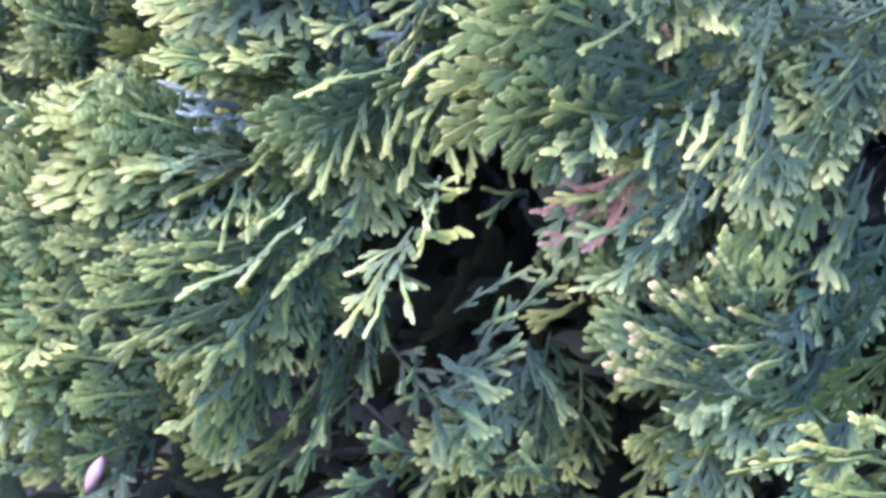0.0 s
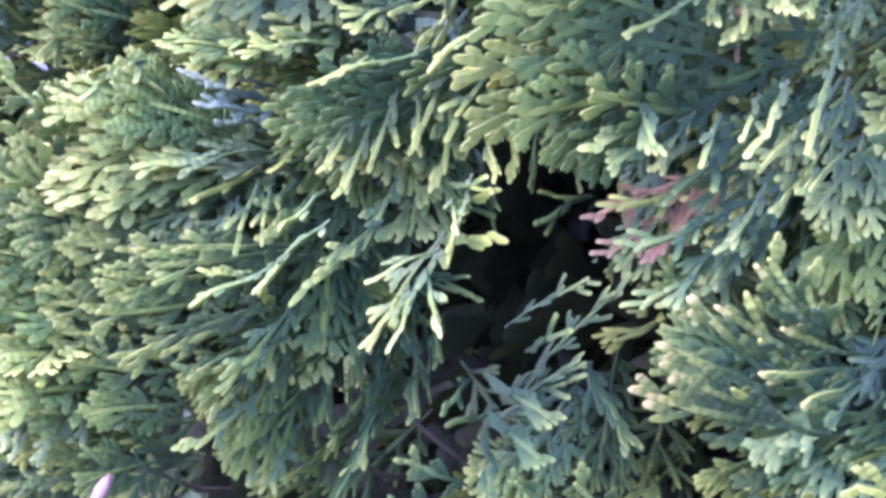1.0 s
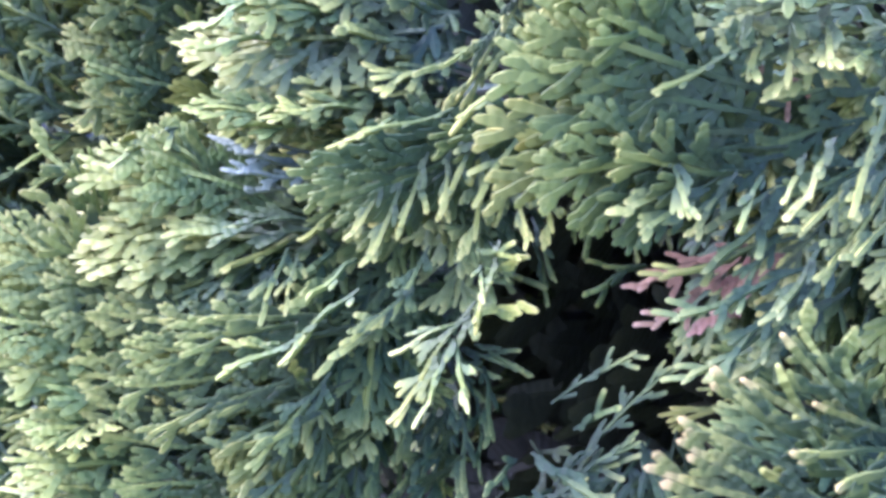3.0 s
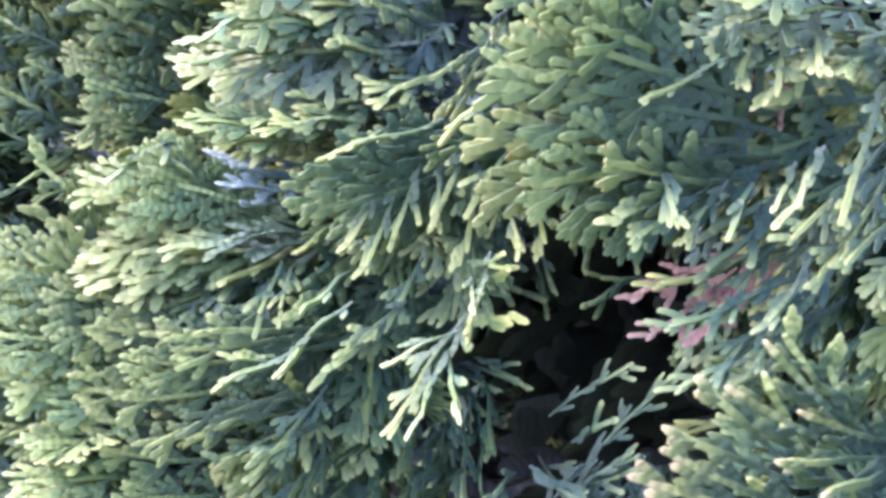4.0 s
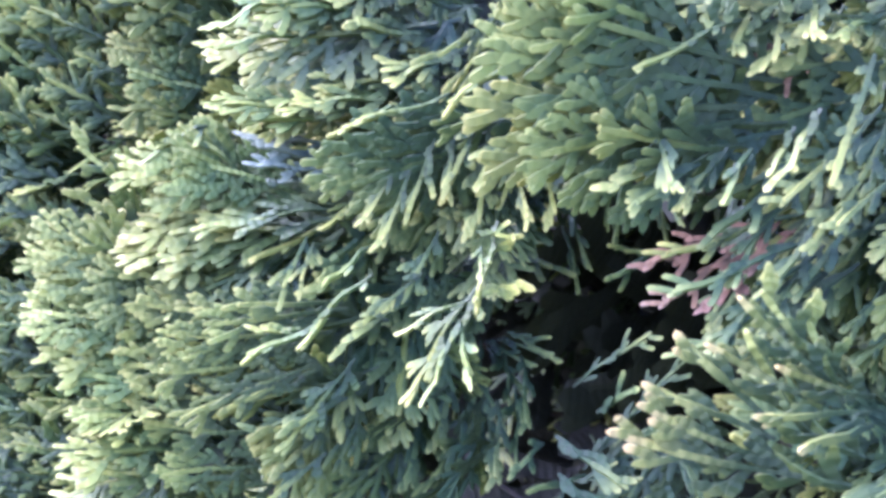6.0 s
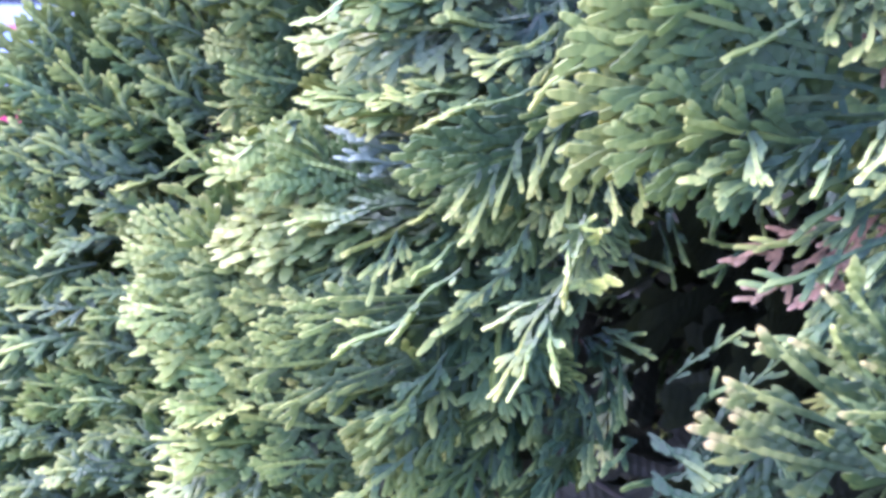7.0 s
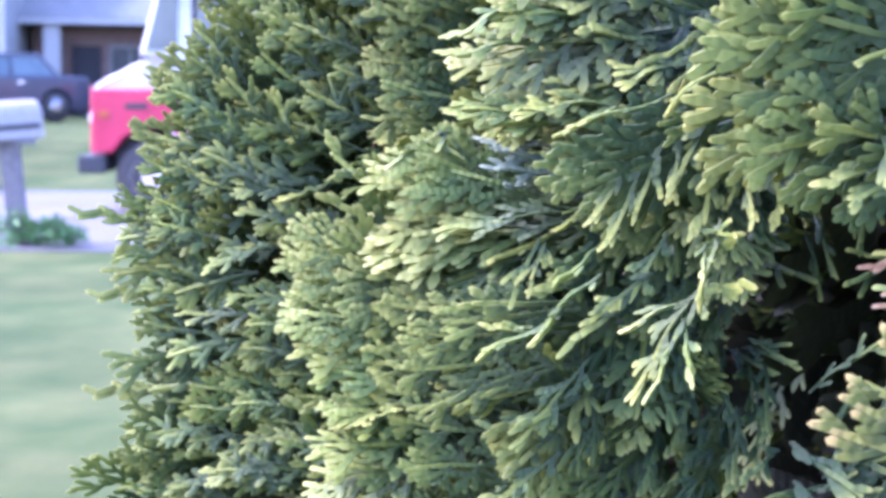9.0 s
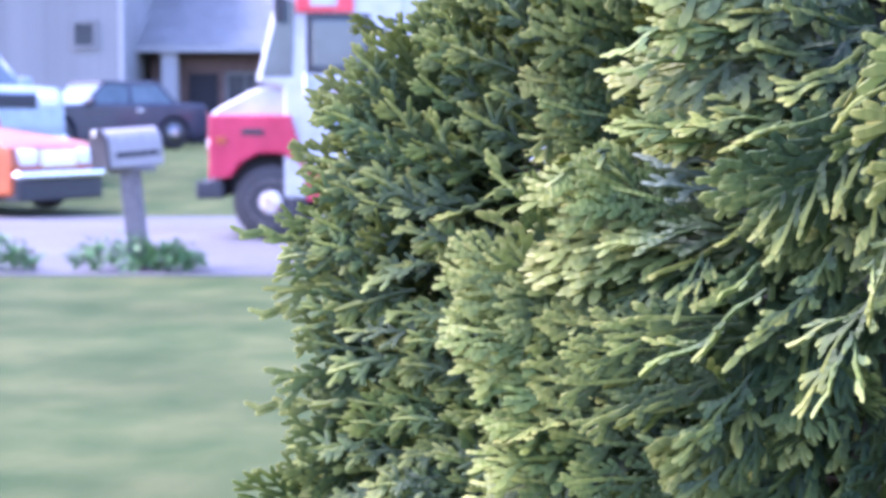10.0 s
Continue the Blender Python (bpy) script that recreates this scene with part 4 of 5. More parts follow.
COARSE = [spray_data(70 + k, 0.085, 0.024, (40, 22), 0.0105, 0.014, 0.015, step=0.02, sides=3, girth=2.8) for k in range(4)]
TWIGGY = [spray_data(90 + k, 0.060, 0.015, (36, 20), 0.0055, 0.010, 0.007, step=0.02, sides=3, girth=1.1) for k in range(4)]
MEDIUM = [spray_data(80 + k, 0.044, 0.015, (40, 20), 0.0046, 0.008, 0.0048, step=0.008, sides=4) for k in range(4)]
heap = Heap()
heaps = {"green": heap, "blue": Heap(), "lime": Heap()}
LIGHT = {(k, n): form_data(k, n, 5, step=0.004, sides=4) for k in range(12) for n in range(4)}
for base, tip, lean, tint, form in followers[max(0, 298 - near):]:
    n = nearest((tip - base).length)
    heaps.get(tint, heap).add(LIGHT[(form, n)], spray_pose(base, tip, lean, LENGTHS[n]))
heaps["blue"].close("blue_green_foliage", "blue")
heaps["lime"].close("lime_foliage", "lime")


def outline(z):
    return 0.50 * min(1.0, max(0.02, (2.35 - z) / 1.25)) ** 0.8 * min(1.0, 0.75 + z)


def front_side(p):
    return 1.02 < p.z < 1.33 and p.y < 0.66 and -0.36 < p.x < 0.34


HOLLOW = Vector((0.0175, 0.4116, 1.1262))   # an open dark pocket between the branches
rng = random.Random(9)
for k in range(600):   # behind the front sprays
    a = radians(rng.uniform(-175, 5))
    r = rng.uniform(0.30, 0.405 + 0.03 * min(1, max(0, (-math.degrees(a) - 125) / 20)))
    out = Vector((math.cos(a), math.sin(a), 0))
    p = AXIS + out * r + Vector((0, 0, rng.uniform(0.98, 1.38)))
    d = (out * 0.7 + Vector((-0.5, 0, rng.uniform(-0.7, 0.25))) + Vector((rng.gauss(0, 0.25), rng.gauss(0, 0.25), 0))).normalized()
    if (p + d * 0.02 - HOLLOW).length < 0.054:
        continue
    heap.add(MEDIUM[k % 4], spray_pose(p, p + d * rng.uniform(0.035, 0.055), rng.uniform(-70, 70), 0.044))
for k in range(800):
    a = radians(rng.uniform(-165, -20))
    r = rng.uniform(0.22, 0.36)
    out = Vector((math.cos(a), math.sin(a), 0))
    p = AXIS + out * r + Vector((0, 0, rng.uniform(0.96, 1.36)))
    d = (out * 0.8 + Vector((rng.gauss(0, 0.5), rng.gauss(0, 0.3), rng.uniform(-1.0, 0.2)))).normalized()
    if (p + d * 0.03 - HOLLOW).length < 0.054:
        continue
    heap.add(TWIGGY[k % 4], spray_pose(p, p + d * rng.uniform(0.05, 0.07), rng.uniform(-60, 60), 0.06))
inner_shade = Heap()
for k in range(2600):   # the crowded core; the hollow's shade is put into its dark olive colour
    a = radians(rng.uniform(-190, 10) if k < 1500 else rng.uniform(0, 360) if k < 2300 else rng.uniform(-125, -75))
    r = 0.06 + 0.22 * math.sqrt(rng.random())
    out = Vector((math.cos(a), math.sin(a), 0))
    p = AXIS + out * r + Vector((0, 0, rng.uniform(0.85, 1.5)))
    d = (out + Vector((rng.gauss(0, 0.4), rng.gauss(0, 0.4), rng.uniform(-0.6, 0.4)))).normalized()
    inner_shade.add(COARSE[k % 4], spray_pose(p, p + d * rng.uniform(0.09, 0.12), rng.uniform(-60, 60), 0.085, 1.35))
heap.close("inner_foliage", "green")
inner_shade.close("old_inner_foliage", "inner_shade")
heap = Heap()
for k in range(1800):
    z = 0.06 + 2.2 * rng.random() ** 1.15
    a = rng.uniform(0, 2 * math.pi)
    out = Vector((math.cos(a), math.sin(a), 0))
    lump = 0.03 * math.sin(5 * a + 4 * z) + 0.02 * math.sin(11 * a - 9 * z)
    r = (outline(z) + lump) * rng.uniform(0.84, 0.93)
    if out.x < -0.3 and 0.9 < z < 1.45:
        r = min(r, 0.40)
    p = AXIS + out * r + Vector((0, 0, z))
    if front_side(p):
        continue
    d = (out * 0.8 + Vector((rng.gauss(0, 0.3), rng.gauss(0, 0.3), rng.uniform(-0.5, 0.6)))).normalized()
    side = rng.uniform(0.08, 0.13)
    heap.add(COARSE[k % 4], spray_pose(p, p + d * side, rng.uniform(0, 180), 0.085))
heap.close("outer_foliage", "green")

trunk = part("trunk", tube([(0.0, 0.0, -0.05), (0.01, 0.0, 0.4), (-0.01, 0.01, 1.0), (0.0, 0.0, 1.6), (0.0, 0.0, 2.15)], [0.045, 0.038, 0.028, 0.017, 0.005], 10), BARK, shrub, "stringy brown bark", True)
for px, py, pz in limbs:   # limbs that carry the clumps
    end = Vector((px, py, pz)) - AXIS
    out = Vector((end.x, end.y, 0))
    end -= out.normalized() * 0.03
    low = end.z - 0.10
    if (AXIS + out * 0.8 + Vector((0, 0, low + 0.055)) - HOLLOW).length < 0.075:
        continue
    path = [Vector((0, 0, low)) + out * 0.03, out * 0.4 + Vector((0, 0, low + 0.015)), out * 0.75 + Vector((0, 0, low + 0.05)), end]
    part("branch", tube(path, [0.0018, 0.0013, 0.0009, 0.0006], 6), BARK, shrub, smooth=True)
for k in range(46):
    z = 0.15 + 1.9 * k / 46
    a = k * 2.4
    if 0.8 < z < 1.35 and -160 < math.degrees(math.atan2(math.sin(a), math.cos(a))) < -20:
        continue
    r = outline(z) * 0.8
    out = Vector((math.cos(a), math.sin(a), 0))
    path = [Vector((0, 0, z)) + out * 0.015, Vector((0, 0, z + 0.02)) + out * r * 0.4, Vector((0, 0, z + 0.07)) + out * r * 0.75, Vector((0, 0, z + 0.12)) + out * r]
    part("branch", tube(path, [0.007, 0.005, 0.003, 0.0015], 6), BARK, shrub, smooth=True)

# ---- the street: materials ----
WHITE = rough_material("white_vehicle_paint", (0.43, 0.44, 0.45), (0.50, 0.50, 0.51), 6, 0.35, 0, big=1.5)
RED = rough_material("pinkish_red_vehicle_paint", (0.45, 0.025, 0.06), (0.54, 0.04, 0.085), 5, 0.4, 0, big=1.5)
ORANGE = rough_material("faded_red_vehicle_paint", (0.36, 0.075, 0.02), (0.44, 0.10, 0.03), 5, 0.35, 0, big=1.2)
NAVY = rough_material("dark_blue_vehicle_paint", (0.030, 0.032, 0.05), (0.04, 0.04, 0.06), 5, 0.2, 0)
SILVER = rough_material("pale_blue_silver_vehicle_paint", (0.22, 0.26, 0.30), (0.30, 0.34, 0.38), 5, 0.3, 0, metal=0.2)
RUBBER = rough_material("worn_rubber", (0.03, 0.03, 0.03), (0.06, 0.055, 0.055), 30, 0.85, 0.3)
HUB = rough_material("rust-stained_white_steel", (0.35, 0.2, 0.13), (0.75, 0.72, 0.7), 9, 0.6, 0.2)
CHROME = rough_material("dull_chrome", (0.6, 0.6, 0.62), (0.75, 0.75, 0.77), 20, 0.25, 0, metal=1.0)
LAMPGLASS = rough_material("clear_lamp_glass", (0.7, 0.72, 0.75), (0.85, 0.86, 0.88), 30, 0.15, 0)
BLACK = rough_material("black_plastic", (0.02, 0.02, 0.022), (0.045, 0.045, 0.05), 30, 0.6, 0.1)
SIGNRED = rough_material("red_sign_paint", (0.6, 0.05, 0.06), (0.7, 0.08, 0.09), 12, 0.5, 0)
BLUEMARK = rough_material("blue_grey_marking", (0.25, 0.33, 0.45), (0.35, 0.42, 0.52), 15, 0.5, 0)
POSTWOOD = rough_material("weathered_grey_wood", (0.10, 0.09, 0.095), (0.18, 0.16, 0.16), 25, 0.85, 0.4)
BOXDARK = rough_material("dark_grey_mailbox_metal", (0.022, 0.022, 0.026), (0.042, 0.04, 0.045), 20, 0.7, 0.1, spec=0.2)
BOXPALE = rough_material("pale_grey-pink_mailbox_metal", (0.24, 0.21, 0.21), (0.32, 0.29, 0.28), 20, 0.55, 0.1)
SIDING = rough_material("pale_grey_siding", (0.195, 0.19, 0.185), (0.245, 0.24, 0.235), 8, 0.7, 0, big=0.7)
BRICK = rough_material("brown_brick", (0.12, 0.08, 0.07), (0.22, 0.14, 0.12), 12, 0.85, 0.3, 0.01)
SHINGLE = rough_material("grey_shingle", (0.19, 0.18, 0.17), (0.27, 0.26, 0.25), 9, 0.9, 0.3, 0.01, big=0.8)
TRIM = rough_material("pale_trim_paint", (0.30, 0.29, 0.29), (0.37, 0.36, 0.36), 10, 0.5, 0)
PLANT = rough_material("broad_green_leaf", (0.05, 0.12, 0.04), (0.13, 0.24, 0.08), 40, 0.5, 0)
GLASS, gnt, gp = material("dark_window_glass", 0.06, 0.0, 0.6)
gnt.links.new(ramp(gnt, grain(gnt, 2), [(0.3, (0.05, 0.07, 0.075)), (0.7, (0.10, 0.13, 0.135))]), gp.inputs["Base Color"])


PANE = rough_material("dark_curtained_window_glass", (0.02, 0.024, 0.028), (0.045, 0.05, 0.055), 3, 0.3, 0, spec=0.3)


def prism(profile, y0, y1, bevel=0.0):
    """A side profile (x, z) drawn out from y0 to y1."""
    bm = bmesh.new()
    a = [bm.verts.new((x, y0, z)) for x, z in profile]
    b = [bm.verts.new((x, y1, z)) for x, z in profile]
    bm.faces.new(a)
    bm.faces.new(b[::-1])
    for k in range(len(a)):
        bm.faces.new((a[k], b[k], b[(k + 1) % len(a)], a[(k + 1) % len(a)]))
    bmesh.ops.recalc_face_normals(bm, faces=bm.faces)
    if bevel:
        bmesh.ops.bevel(bm, geom=bm.edges[:], offset=bevel, segments=3, affect="EDGES", profile=0.6)
    return bm


def lathe(profile, sides=28):
    """Rows of (radius, y), turned round the y axis."""
    bm = bmesh.new()
    rings = [[bm.verts.new((r * math.cos(2 * math.pi * k / sides), y, r * math.sin(2 * math.pi * k / sides))) for k in range(sides)] for r, y in profile]
    for a, b in zip(rings, rings[1:]):
        for k in range(sides):
            bm.faces.new((a[k], a[(k + 1) % sides], b[(k + 1) % sides], b[k]))
    bm.faces.new(rings[0])
    bm.faces.new(rings[-1][::-1])
    bmesh.ops.recalc_face_normals(bm, faces=bm.faces)
    return bm


def wheel(parent, x, y, r, width, hub):
    w = part("wheel", lathe([(r * 0.55, -width / 2), (r * 0.93, -width / 2), (r, -width * 0.32), (r, width * 0.32), (r * 0.93, width / 2), (r * 0.55, width / 2)]), RUBBER, parent, "dusty black tyre", True)
    w.location = (x, y, r)
    part("rim", lathe([(r * 0.16, -width * 0.56), (r * 0.30, -width * 0.52), (r * 0.36, -width * 0.36), (r * 0.56, -width * 0.42), (r * 0.6, -width * 0.52), (r * 0.6, width * 0.5), (r * 0.2, width * 0.5)]), hub, w, smooth=True)
    return w


# ---- delivery truck ----
def step_van(m):
    v = new("delivery_truck")
    v.matrix_world = m
    # nose at x = 0, near side at y = 0
    part("body", prism([(0.78, 0.42), (6.3, 0.42), (6.3, 2.95), (0.98, 2.95), (0.76, 2.62), (0.50, 1.60), (0.78, 1.55)], 0.0, 2.15, 0.05), WHITE, v)
    part("hood", prism([(0.02, 1.27), (0.10, 1.34), (0.50, 1.55), (0.86, 1.60), (0.86, 1.24), (0.02, 1.24)], 0.12, 2.03, 0.04), WHITE, v)
    arch = [(0.02, 0.62), (0.02, 1.27), (0.86, 1.27), (0.98, 0.84), (1.08, 0.60)]
    arch += [(0.64 + 0.47 * math.cos(radians(d)), 0.40 + 0.50 * math.sin(radians(d))) for d in (25, 50, 75, 105, 130, 152)]
    part("fender", prism(arch, -0.03, 2.18, 0.025), RED, v, "pinkish-red painted fender")
    part("lower_panel", prism([(1.02, 0.40), (6.28, 0.40), (6.28, 0.74), (0.98, 0.74)], -0.025, 0.06, 0.01), RED, v, "pinkish-red painted lower panel")
    part("bumper", box(-0.12, 0.16, 0.0, 2.15, 0.42, 0.60, 0.03), BLACK, v, "dark steel bumper")
    part("wheel_well", box(0.2, 1.12, 0.35, 1.8, 0.45, 0.9, 0.02), BLACK, v)
    for x in (0.64, 4.7):
        for y in (0.15, 2.0):
            wheel(v, x, y, 0.385, 0.26, HUB)
    d = part("door", box(0.98, 1.98, -0.022, 0.05, 0.78, 2.55, 0.012), WHITE, v, "sliding white door")
    part("door_window", box(1.0 + 0.07, 1.62, -0.034, 0.0, 1.74, 2.24, 0.03), GLASS, d, "greenish tinted window")
    part("window_gasket", prism([(1.02, 1.69), (1.67, 1.69), (1.67, 2.29), (1.02, 2.29)], -0.028, -0.01, 0.004), BLACK, d)
    part("emblem", prism([(1.20, 1.30), (1.36, 1.06), (1.52, 1.30), (1.50, 1.42), (1.22, 1.42)], -0.03, -0.01, 0.004), BLUEMARK, d, "blue-grey shield-shaped emblem")
    part("lettering_bar", box(1.14, 1.52, -0.03, -0.01, 1.44, 1.49, 0.004), SIGNRED, d)
    part("handle", box(0.99, 1.03, -0.07, 0.0, 1.45, 1.7, 0.012), CHROME, d, "chrome grab handle")
    part("side_windscreen", prism([(0.56, 1.66), (0.88, 1.66), (0.90, 2.42), (0.76, 2.45)], -0.012, 0.05, 0.01), GLASS, v, "tinted quarter window")
    part("windscreen", prism([(0.485, 1.63), (0.74, 2.58), (0.76, 2.58), (0.505, 1.63)], 0.15, 2.0), GLASS, v)
    part("roof_sign", box(0.92, 1.5, -0.05, 0.06, 2.30, 2.62, 0.02), SIGNRED, v, "red panel with a pale blurred centre")
    part("sign_centre", box(1.06, 1.34, -0.06, -0.04, 2.36, 2.54, 0.01), WHITE, v)
    part("side_lettering", box(2.1, 4.6, -0.012, 0.0, 1.9, 2.1, 0.004), SIGNRED, v)
    part("mirror", box(0.72, 0.82, -0.28, -0.2, 2.2, 2.5, 0.02), BLACK, v, "black wing mirror")
    part("mirror_arm", tube([(0.78, 0.02, 2.55), (0.77, -0.24, 2.52), (0.77, -0.24, 2.45)], [0.012] * 3, 6), BLACK, v)
    part("fender_mark", box(0.36, 0.58, -0.045, -0.02, 1.07, 1.13, 0.005), BLACK, v)
    part("headlight", lathe([(0.09, 0.0), (0.085, -0.02), (0.03, -0.035)], 18), LAMPGLASS, v, smooth=True).matrix_basis = pose(-0.005, 0.35, 0.98, 0, 0, -90)
    part("marker_lamp", box(0.10, 0.2, -0.05, -0.02, 0.98, 1.05, 0.01), ORANGE, v, "orange marker lamp")
    return tagged(v, "white delivery step van with a pinkish-red lower body on the street", "truck")


step_van(STREET @ pose(-2.4, 16.1, 0.012))


# ---- cars ----
def pane(corners):
    """A thick pane between four corners."""
    n = (corners[1] - corners[0]).cross(corners[3] - corners[0]).normalized() * 0.012
    bm = bmesh.new()
    f, g = [bm.verts.new(p + n) for p in corners], [bm.verts.new(p - n) for p in corners]
    bm.faces.new(f)
    bm.faces.new(g[::-1])
    for k in range(4):
        bm.faces.new((f[k], g[k], g[(k + 1) % 4], f[(k + 1) % 4]))
    return bm


def car(name, label, m, paint, L, W, H, hood, roof0, roof1, deck, hub=CHROME, slope=0.0):
    """A car with its nose at +x and near side at -y. hood: the bonnet's height; roof0, roof1: where the roof begins and ends, from the tail."""
    c = new(name)
    c.matrix_world = m
    r = 0.17 * H + 0.08
    fx, rx = L - 0.19 * L, 0.2 * L

    def arc(x):
        return [(x + (r + 0.06) * math.cos(radians(d)), r + (r + 0.06) * math.sin(radians(d))) for d in (0, 30, 60, 90, 120, 150, 180)]
    low = 0.22
    prof = [(L - 0.03, low + 0.02), (L, 0.40 * H), (L - 0.05, hood - 0.08 - slope), (L - 0.25, hood - 0.01 - slope), (roof1 + 0.55, hood + 0.05), (roof0 - 0.35, deck + 0.02), (0.10, deck), (0.0, 0.45 * H), (0.03, low + 0.05), (rx - r - 0.06, low)]
    prof += arc(rx)[::-1][1:-1] + [(rx + r + 0.06, low), (fx - r - 0.06, low)] + arc(fx)[::-1][1:-1] + [(fx + r + 0.06, low)]
    part("body", prism(prof, -W / 2, W / 2, 0.06), paint, c, smooth=False)
    zs, zr = hood - 0.02, H
    low_q = [(roof0 - 0.45, -W / 2 + 0.05), (roof1 + 0.62, -W / 2 + 0.05), (roof1 + 0.62, W / 2 - 0.05), (roof0 - 0.45, W / 2 - 0.05)]
    top_q = [(roof0, -W / 2 + 0.2), (roof1, -W / 2 + 0.2), (roof1, W / 2 - 0.2), (roof0, W / 2 - 0.2)]
    a = [Vector((x, y, zs)) for x, y in low_q]
    b = [Vector((x, y, zr - 0.05)) for x, y in top_q]
    part("windscreen", pane([a[1], a[2], b[2], b[1]]), GLASS, c, "dark tinted glass")
    part("rear_window", pane([a[3], a[0], b[0], b[3]]), GLASS, c)
    part("side_window", pane([a[0], a[1], b[1], b[0]]), GLASS, c)
    part("side_window", pane([a[2], a[3], b[3], b[2]]), GLASS, c)
    part("roof", box(roof0 - 0.06, roof1 + 0.06, -W / 2 + 0.17, W / 2 - 0.17, zr - 0.08, zr, 0.035), paint, c)
    for s in (-1, 1):
        for x0, x1 in ((roof1 + 0.62, roof1), ((roof0 + roof1) / 2 + 0.1, (roof0 + roof1) / 2 + 0.06), (roof0 - 0.45, roof0)):
            part("pillar", tube([(x0, s * (W / 2 - 0.045), zs), (x1, s * (W / 2 - 0.195), zr - 0.05)], [0.04, 0.035], 6), paint, c, smooth=True)
        part("headlight", box(L - 0.12, L + 0.012, s * (W / 2 - 0.30) - 0.19, s * (W / 2 - 0.30) + 0.19, hood - 0.32 - slope, hood - 0.10 - slope, 0.05), LAMPGLASS, c, "clear glass headlight", True)
        part("tail_light", box(-0.012, 0.1, s * (W / 2 - 0.22) - 0.16, s * (W / 2 - 0.22) + 0.16, deck - 0.32, deck - 0.16, 0.03), SIGNRED, c)
        part("wing_mirror", box(roof1 + 0.38, roof1 + 0.52, s * (W / 2 + 0.08) - 0.1, s * (W / 2 + 0.08) + 0.1, hood + 0.02, hood + 0.18, 0.04), paint, c, smooth=True)
        wheel(c, fx, s * (W / 2 - 0.1), r, 0.2, hub)
        wheel(c, rx, s * (W / 2 - 0.1), r, 0.2, hub)
        part("door_handle", box(roof0 + 0.5, roof0 + 0.66, s * (W / 2 + 0.02) - 0.015, s * (W / 2 + 0.02) + 0.015, deck - 0.16, deck - 0.12, 0.008), CHROME, c)
    part("front_bumper", box(L - 0.14, L + 0.1, -W / 2 + 0.02, W / 2 - 0.02, 0.27 * H, 0.34 * H, 0.045), CHROME, c, "pale bumper", True)
    part("bumper_skirt", box(L - 0.2, L + 0.05, -W / 2 + 0.04, W / 2 - 0.04, 0.16, 0.27 * H, 0.03), BLACK, c)
    part("grille", box(L - 0.05, L + 0.016, -W / 2 + 0.52, W / 2 - 0.52, hood - 0.34 - slope, hood - 0.12 - slope, 0.02), CHROME if slope else BLACK, c)
    part("underbody", box(0.3, L - 0.3, -W / 2 + 0.12, W / 2 - 0.12, 0.16, 0.5), BLACK, c)
    return tagged(c, label, "car")


car("pickup_truck", "faded red compact pickup parked at the far kerb", STREET @ pose(-9.05, 22.6, rise(22.3), 0, 0, -26), ORANGE, 4.5, 1.75, 1.62, 1.06, 1.3, 2.1, 1.05, HUB, 0.13)
car("sedan", "dark navy sedan parked up the slope before the house", STREET @ pose(-5.7, 35.4, 0.66, 0, 0, 222), NAVY, 4.5, 1.8, 1.45, 0.92, 1.2, 2.5, 0.98)
car("sedan", "white sedan parked up the slope before the house", STREET @ pose(-4.7, 33.4, 0.66, 0, 0, 8), WHITE, 4.5, 1.8, 1.42, 0.95, 1.4, 2.7, 0.92)
car("suv", "tall pale blue-silver SUV parked behind the red pickup", STREET @ pose(-10.3, 28.1, rise(26.0), 0, 0, -45), SILVER, 5.1, 2.0, 2.05, 1.45, 0.6, 3.3, 1.45)

# ---- mailbox ----
mailbox = new("mailbox")
mailbox.matrix_world = STREET @ pose(-2.47, 12.85, 0, 0, -5, 0)
part("post", box(-0.075, 0.075, -0.075, 0.075, -0.05, 0.86, 0.01), POSTWOOD, mailbox, "weathered grey wooden post")
part("arm", box(-0.16, 0.2, -0.09, 0.09, 0.80, 0.845, 0.008), POSTWOOD, mailbox)
dome = [(-0.12, 0.0), (0.12, 0.0), (0.12, 0.20)] + [(0.12 * math.cos(radians(d)), 0.20 + 0.115 * math.sin(radians(d))) for d in range(20, 180, 20)] + [(-0.12, 0.20)]
shell = part("box", prism(dome, -0.26, 0.26, 0.012), BOXPALE, mailbox, "pale grey metal box")
shell.matrix_basis = pose(0.0, 0, 0.847, 0, 0, -44)
door = part("door", prism([(x * 1.04, z * 1.03) for x, z in dome], -0.285, -0.262, 0.006), BOXDARK, shell, "dark metal door")
part("latch", box(-0.02, 0.02, -0.31, -0.284, 0.26, 0.31, 0.006), CHROME, door)
part("side_band", box(0.121, 0.128, -0.2, 0.22, 0.08, 0.12, 0.002), BOXDARK, shell)
tagged(mailbox, "grey metal mailbox on a leaning weathered wooden post", "mailbox")


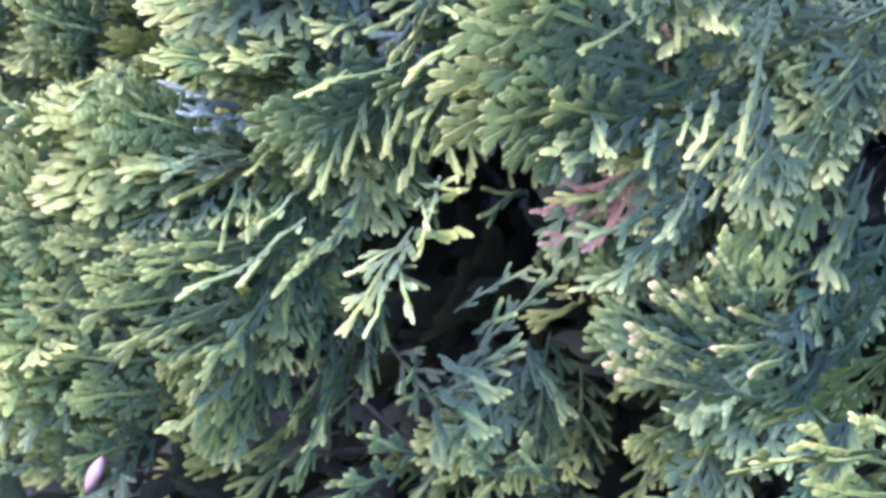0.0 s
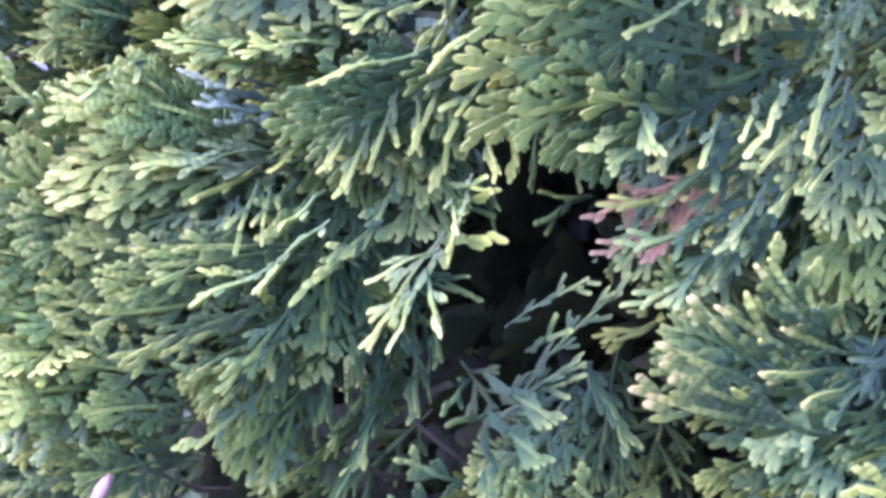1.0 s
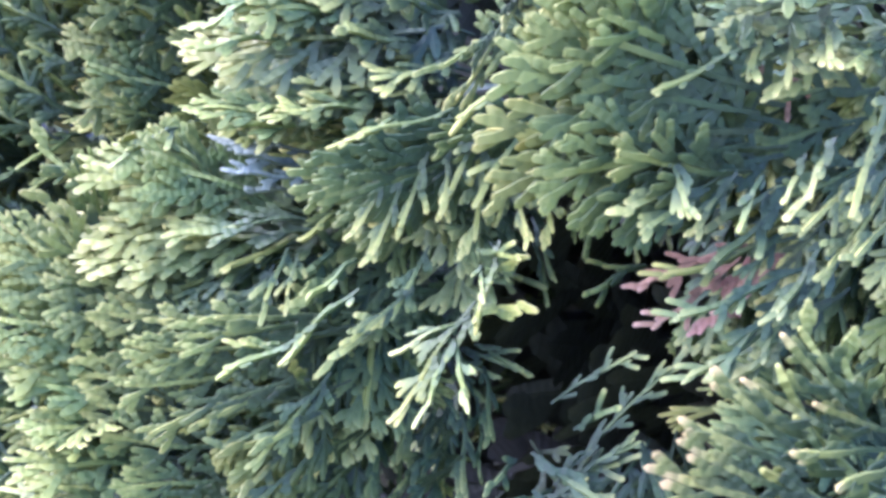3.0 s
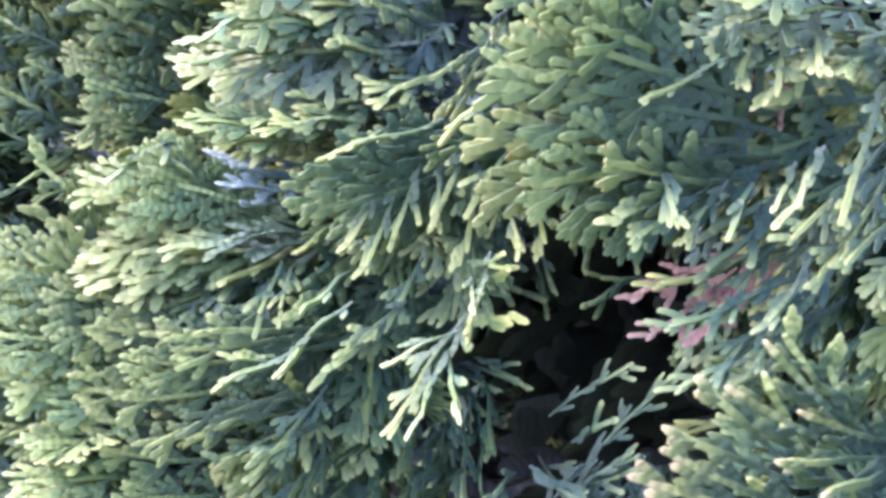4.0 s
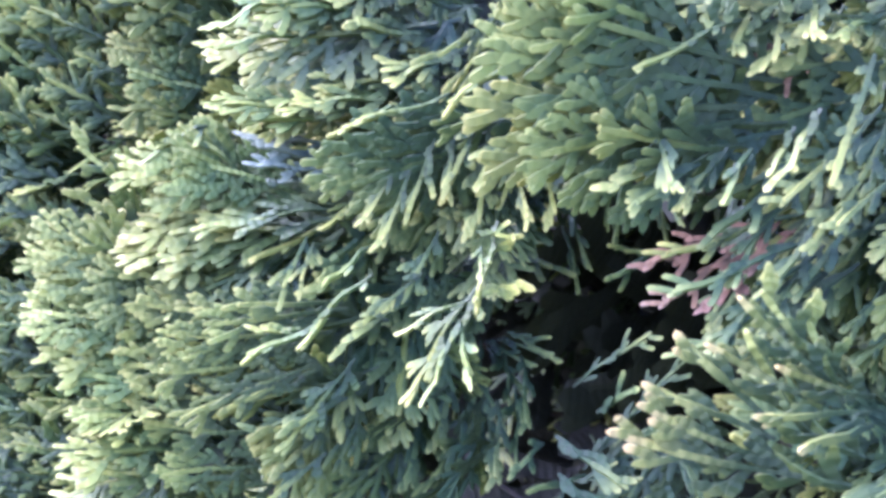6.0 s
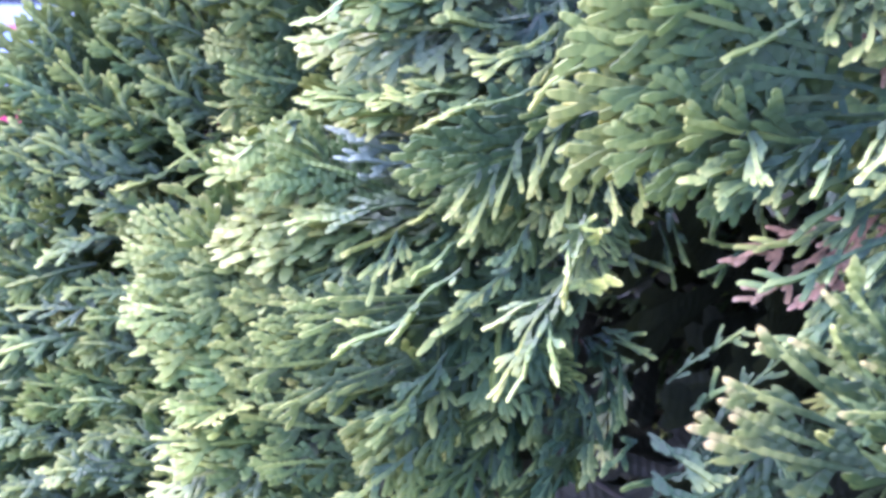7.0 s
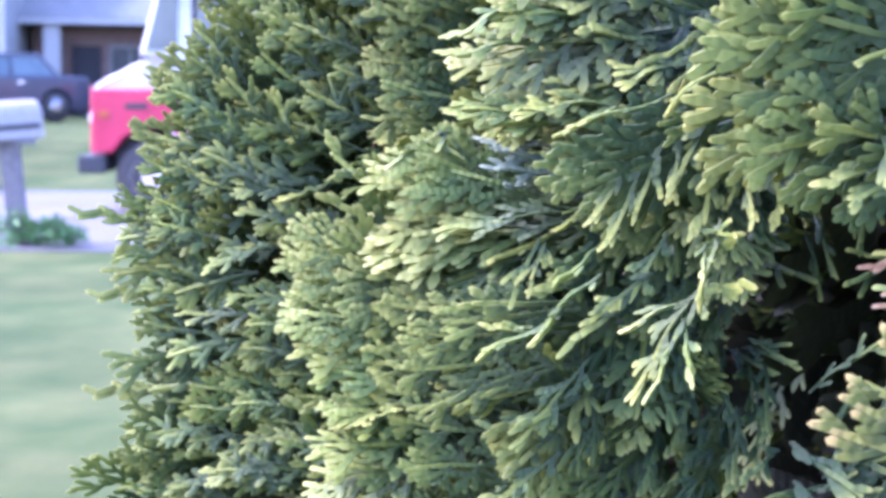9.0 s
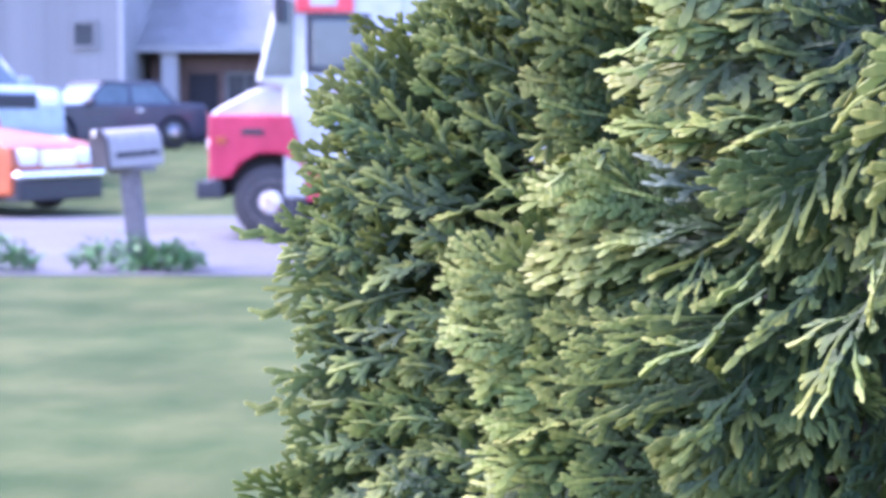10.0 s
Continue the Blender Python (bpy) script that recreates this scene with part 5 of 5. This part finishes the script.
# ---- plants round the mailbox ----
def border_plant(x, y, w, d, h, seed):
    """A low clump of broad leaves on short stems."""
    rng = random.Random(seed)
    plant = new("border_plant")
    plant.matrix_world = STREET @ pose(x, y, 0)
    for s in range(7):
        bx, by = rng.uniform(-w, w) * 0.4, rng.uniform(-d, d) * 0.4
        part("stem", tube([(bx * 0.6, by * 0.6, -0.01), (bx, by, h * 0.75)], [0.007, 0.003], 5), PLANT, plant)
    bm = bmesh.new()
    for _ in range(230):
        a, q = rng.uniform(0, 6.283), math.sqrt(rng.random())
        px, py = w * q * math.cos(a) * 0.5, d * q * math.sin(a) * 0.5
        pz = h * (1 - 0.55 * q * q) * rng.uniform(0.3, 1.05)
        m = pose(px, py, pz, rng.uniform(-50, 50), rng.uniform(-50, 50), rng.uniform(0, 360))
        ln = rng.uniform(0.06, 0.12)
        vs = [bm.verts.new(m @ Vector(v)) for v in ((0, 0, 0), (ln * 0.4, ln * 0.28, 0.012), (ln, 0, -0.02), (ln * 0.4, -ln * 0.28, 0.012))]
        bm.faces.new(vs)
    tagged(part("leaves", bm, PLANT, plant), kind="stuff")
    return tagged(plant, "low leafy green border plants at the mailbox", "plant", "plants by the street")


border_plant(-2.62, 12.75, 0.75, 0.4, 0.32, 1)
border_plant(-2.18, 12.7, 0.5, 0.35, 0.26, 2)
border_plant(-3.62, 12.75, 0.65, 0.4, 0.30, 3)


# ---- houses ----
def window_unit(parent, x0, x1, y, z0, z1):
    w = part("window", box(x0, x1, y - 0.05, y + 0.05, z0, z1), PANE, parent, "dark reflecting window")
    bars = [((x0 + x1) / 2 - 0.025, (x0 + x1) / 2 + 0.025, z0, z1)] if x1 - x0 > 0.7 else []
    for a, b, c, d in bars + [(x0 - 0.08, x1 + 0.08, z1, z1 + 0.1), (x0 - 0.08, x1 + 0.08, z0 - 0.1, z0), (x0 - 0.08, x0, z0, z1), (x1, x1 + 0.08, z0, z1)]:
        part("frame", box(a, b, y - 0.09, y + 0.03, c, d, 0.008), SIDING, w)
    return w


ranch = new("ranch_house")
ranch.matrix_world = STREET @ pose(0, 44, 0.6)
part("wall", box(-8.3, 12, 1.2, 9, -0.2, 2.62), BRICK, ranch, "brown brick wall under a deep eave")
part("roof", prism([(0.0, 2.62), (0.0, 2.80), (5.5, 5.6), (11.0, 2.80), (11.0, 2.62)], -13.0, 9.2, 0.0), SHINGLE, ranch, "grey shingled roof").matrix_basis = Matrix.Rotation(radians(90), 4, "Z") @ Matrix.Translation((0, 0, 0))
part("gutter", box(-9.0, 13, -0.1, 0.02, 2.60, 2.74, 0.02), TRIM, ranch, "pale gutter")
for x in (-7.6, -4.75, -1.5, 2.0):
    part("column", box(x - 0.22, x + 0.22, 0.1, 0.5, -0.2, 2.6, 0.02), TRIM, ranch, "pale porch column")
window_unit(ranch, -6.1, -5.1, 1.2, 0.9, 2.0)
window_unit(ranch, -3.6, -2.4, 1.2, 0.9, 2.0)
window_unit(ranch, 0.0, 1.4, 1.2, 0.9, 2.0)
d = part("front_door", box(-7.2, -6.4, 1.1, 1.25, 0.0, 2.05, 0.01), BOXDARK, ranch)
part("door_knob", box(-6.52, -6.47, 1.04, 1.1, 0.95, 1.02, 0.01), CHROME, d)
tagged(ranch, "low brown brick ranch house with grey roof and pale columns", "house")

sided = new("house")
sided.matrix_world = STREET @ pose(0, 42, 0.6)
body = part("wall", box(-26, -8.45, 0, 9, -0.3, 5.6), SIDING, sided, "pale grey clapboard wall")
for k in range(27):
    part("siding_board", prism([(-0.022, 0.0), (0.0, 0.21), (0.0, 0.0)], 8.43, 26.0), SIDING, body).matrix_basis = Matrix.Rotation(radians(90), 4, "Z") @ pose(0, 0, 0.2 * k)
part("roof", prism([(-0.5, 5.6), (4.5, 8.4), (9.5, 5.6)], 8.1, 26.4), SHINGLE, sided).matrix_basis = Matrix.Rotation(radians(90), 4, "Z")
part("corner_board", box(-8.56, -8.42, -0.04, 0.1, -0.3, 5.6, 0.01), TRIM, sided)
window_unit(sided, -9.7, -9.2, 0.0, 2.68, 3.25)
window_unit(sided, -13.6, -12.6, 0.0, 2.4, 3.6)
tagged(sided, "tall pale grey clapboard house with a small window", "house")


# ---- a petal caught in the sprays ----
PETAL = rough_material("pale_pink_petal", (0.25, 0.15, 0.125), (0.33, 0.21, 0.17), 400, 0.6, 0.2, 0.0003)
bm = bmesh.new()
rows = []
for i in range(7):
    u = i / 6
    w = 0.0017 * math.sin(math.pi * (0.08 + 0.86 * u)) ** 0.8
    rows.append([bm.verts.new((0.0085 * u, w * k, 0.0012 * math.sin(3 * u) - 0.0009 * k * k + t)) for k in (-1, -0.5, 0, 0.5, 1) for t in (0.0,)])
for a, b in zip(rows, rows[1:]):
    for k in range(4):
        bm.faces.new((a[k], b[k], b[k + 1], a[k + 1]))
bmesh.ops.solidify(bm, geom=bm.faces[:], thickness=0.0002)
petal = part("petal", bm, PETAL, smooth=True)
petal.matrix_world = spray_pose((-0.0691, 0.332, 1.0847), (-0.0724, 0.3288, 1.0766), 20, 0.0085)
tagged(petal, "small pale pink petal caught in the sprays", "petal")
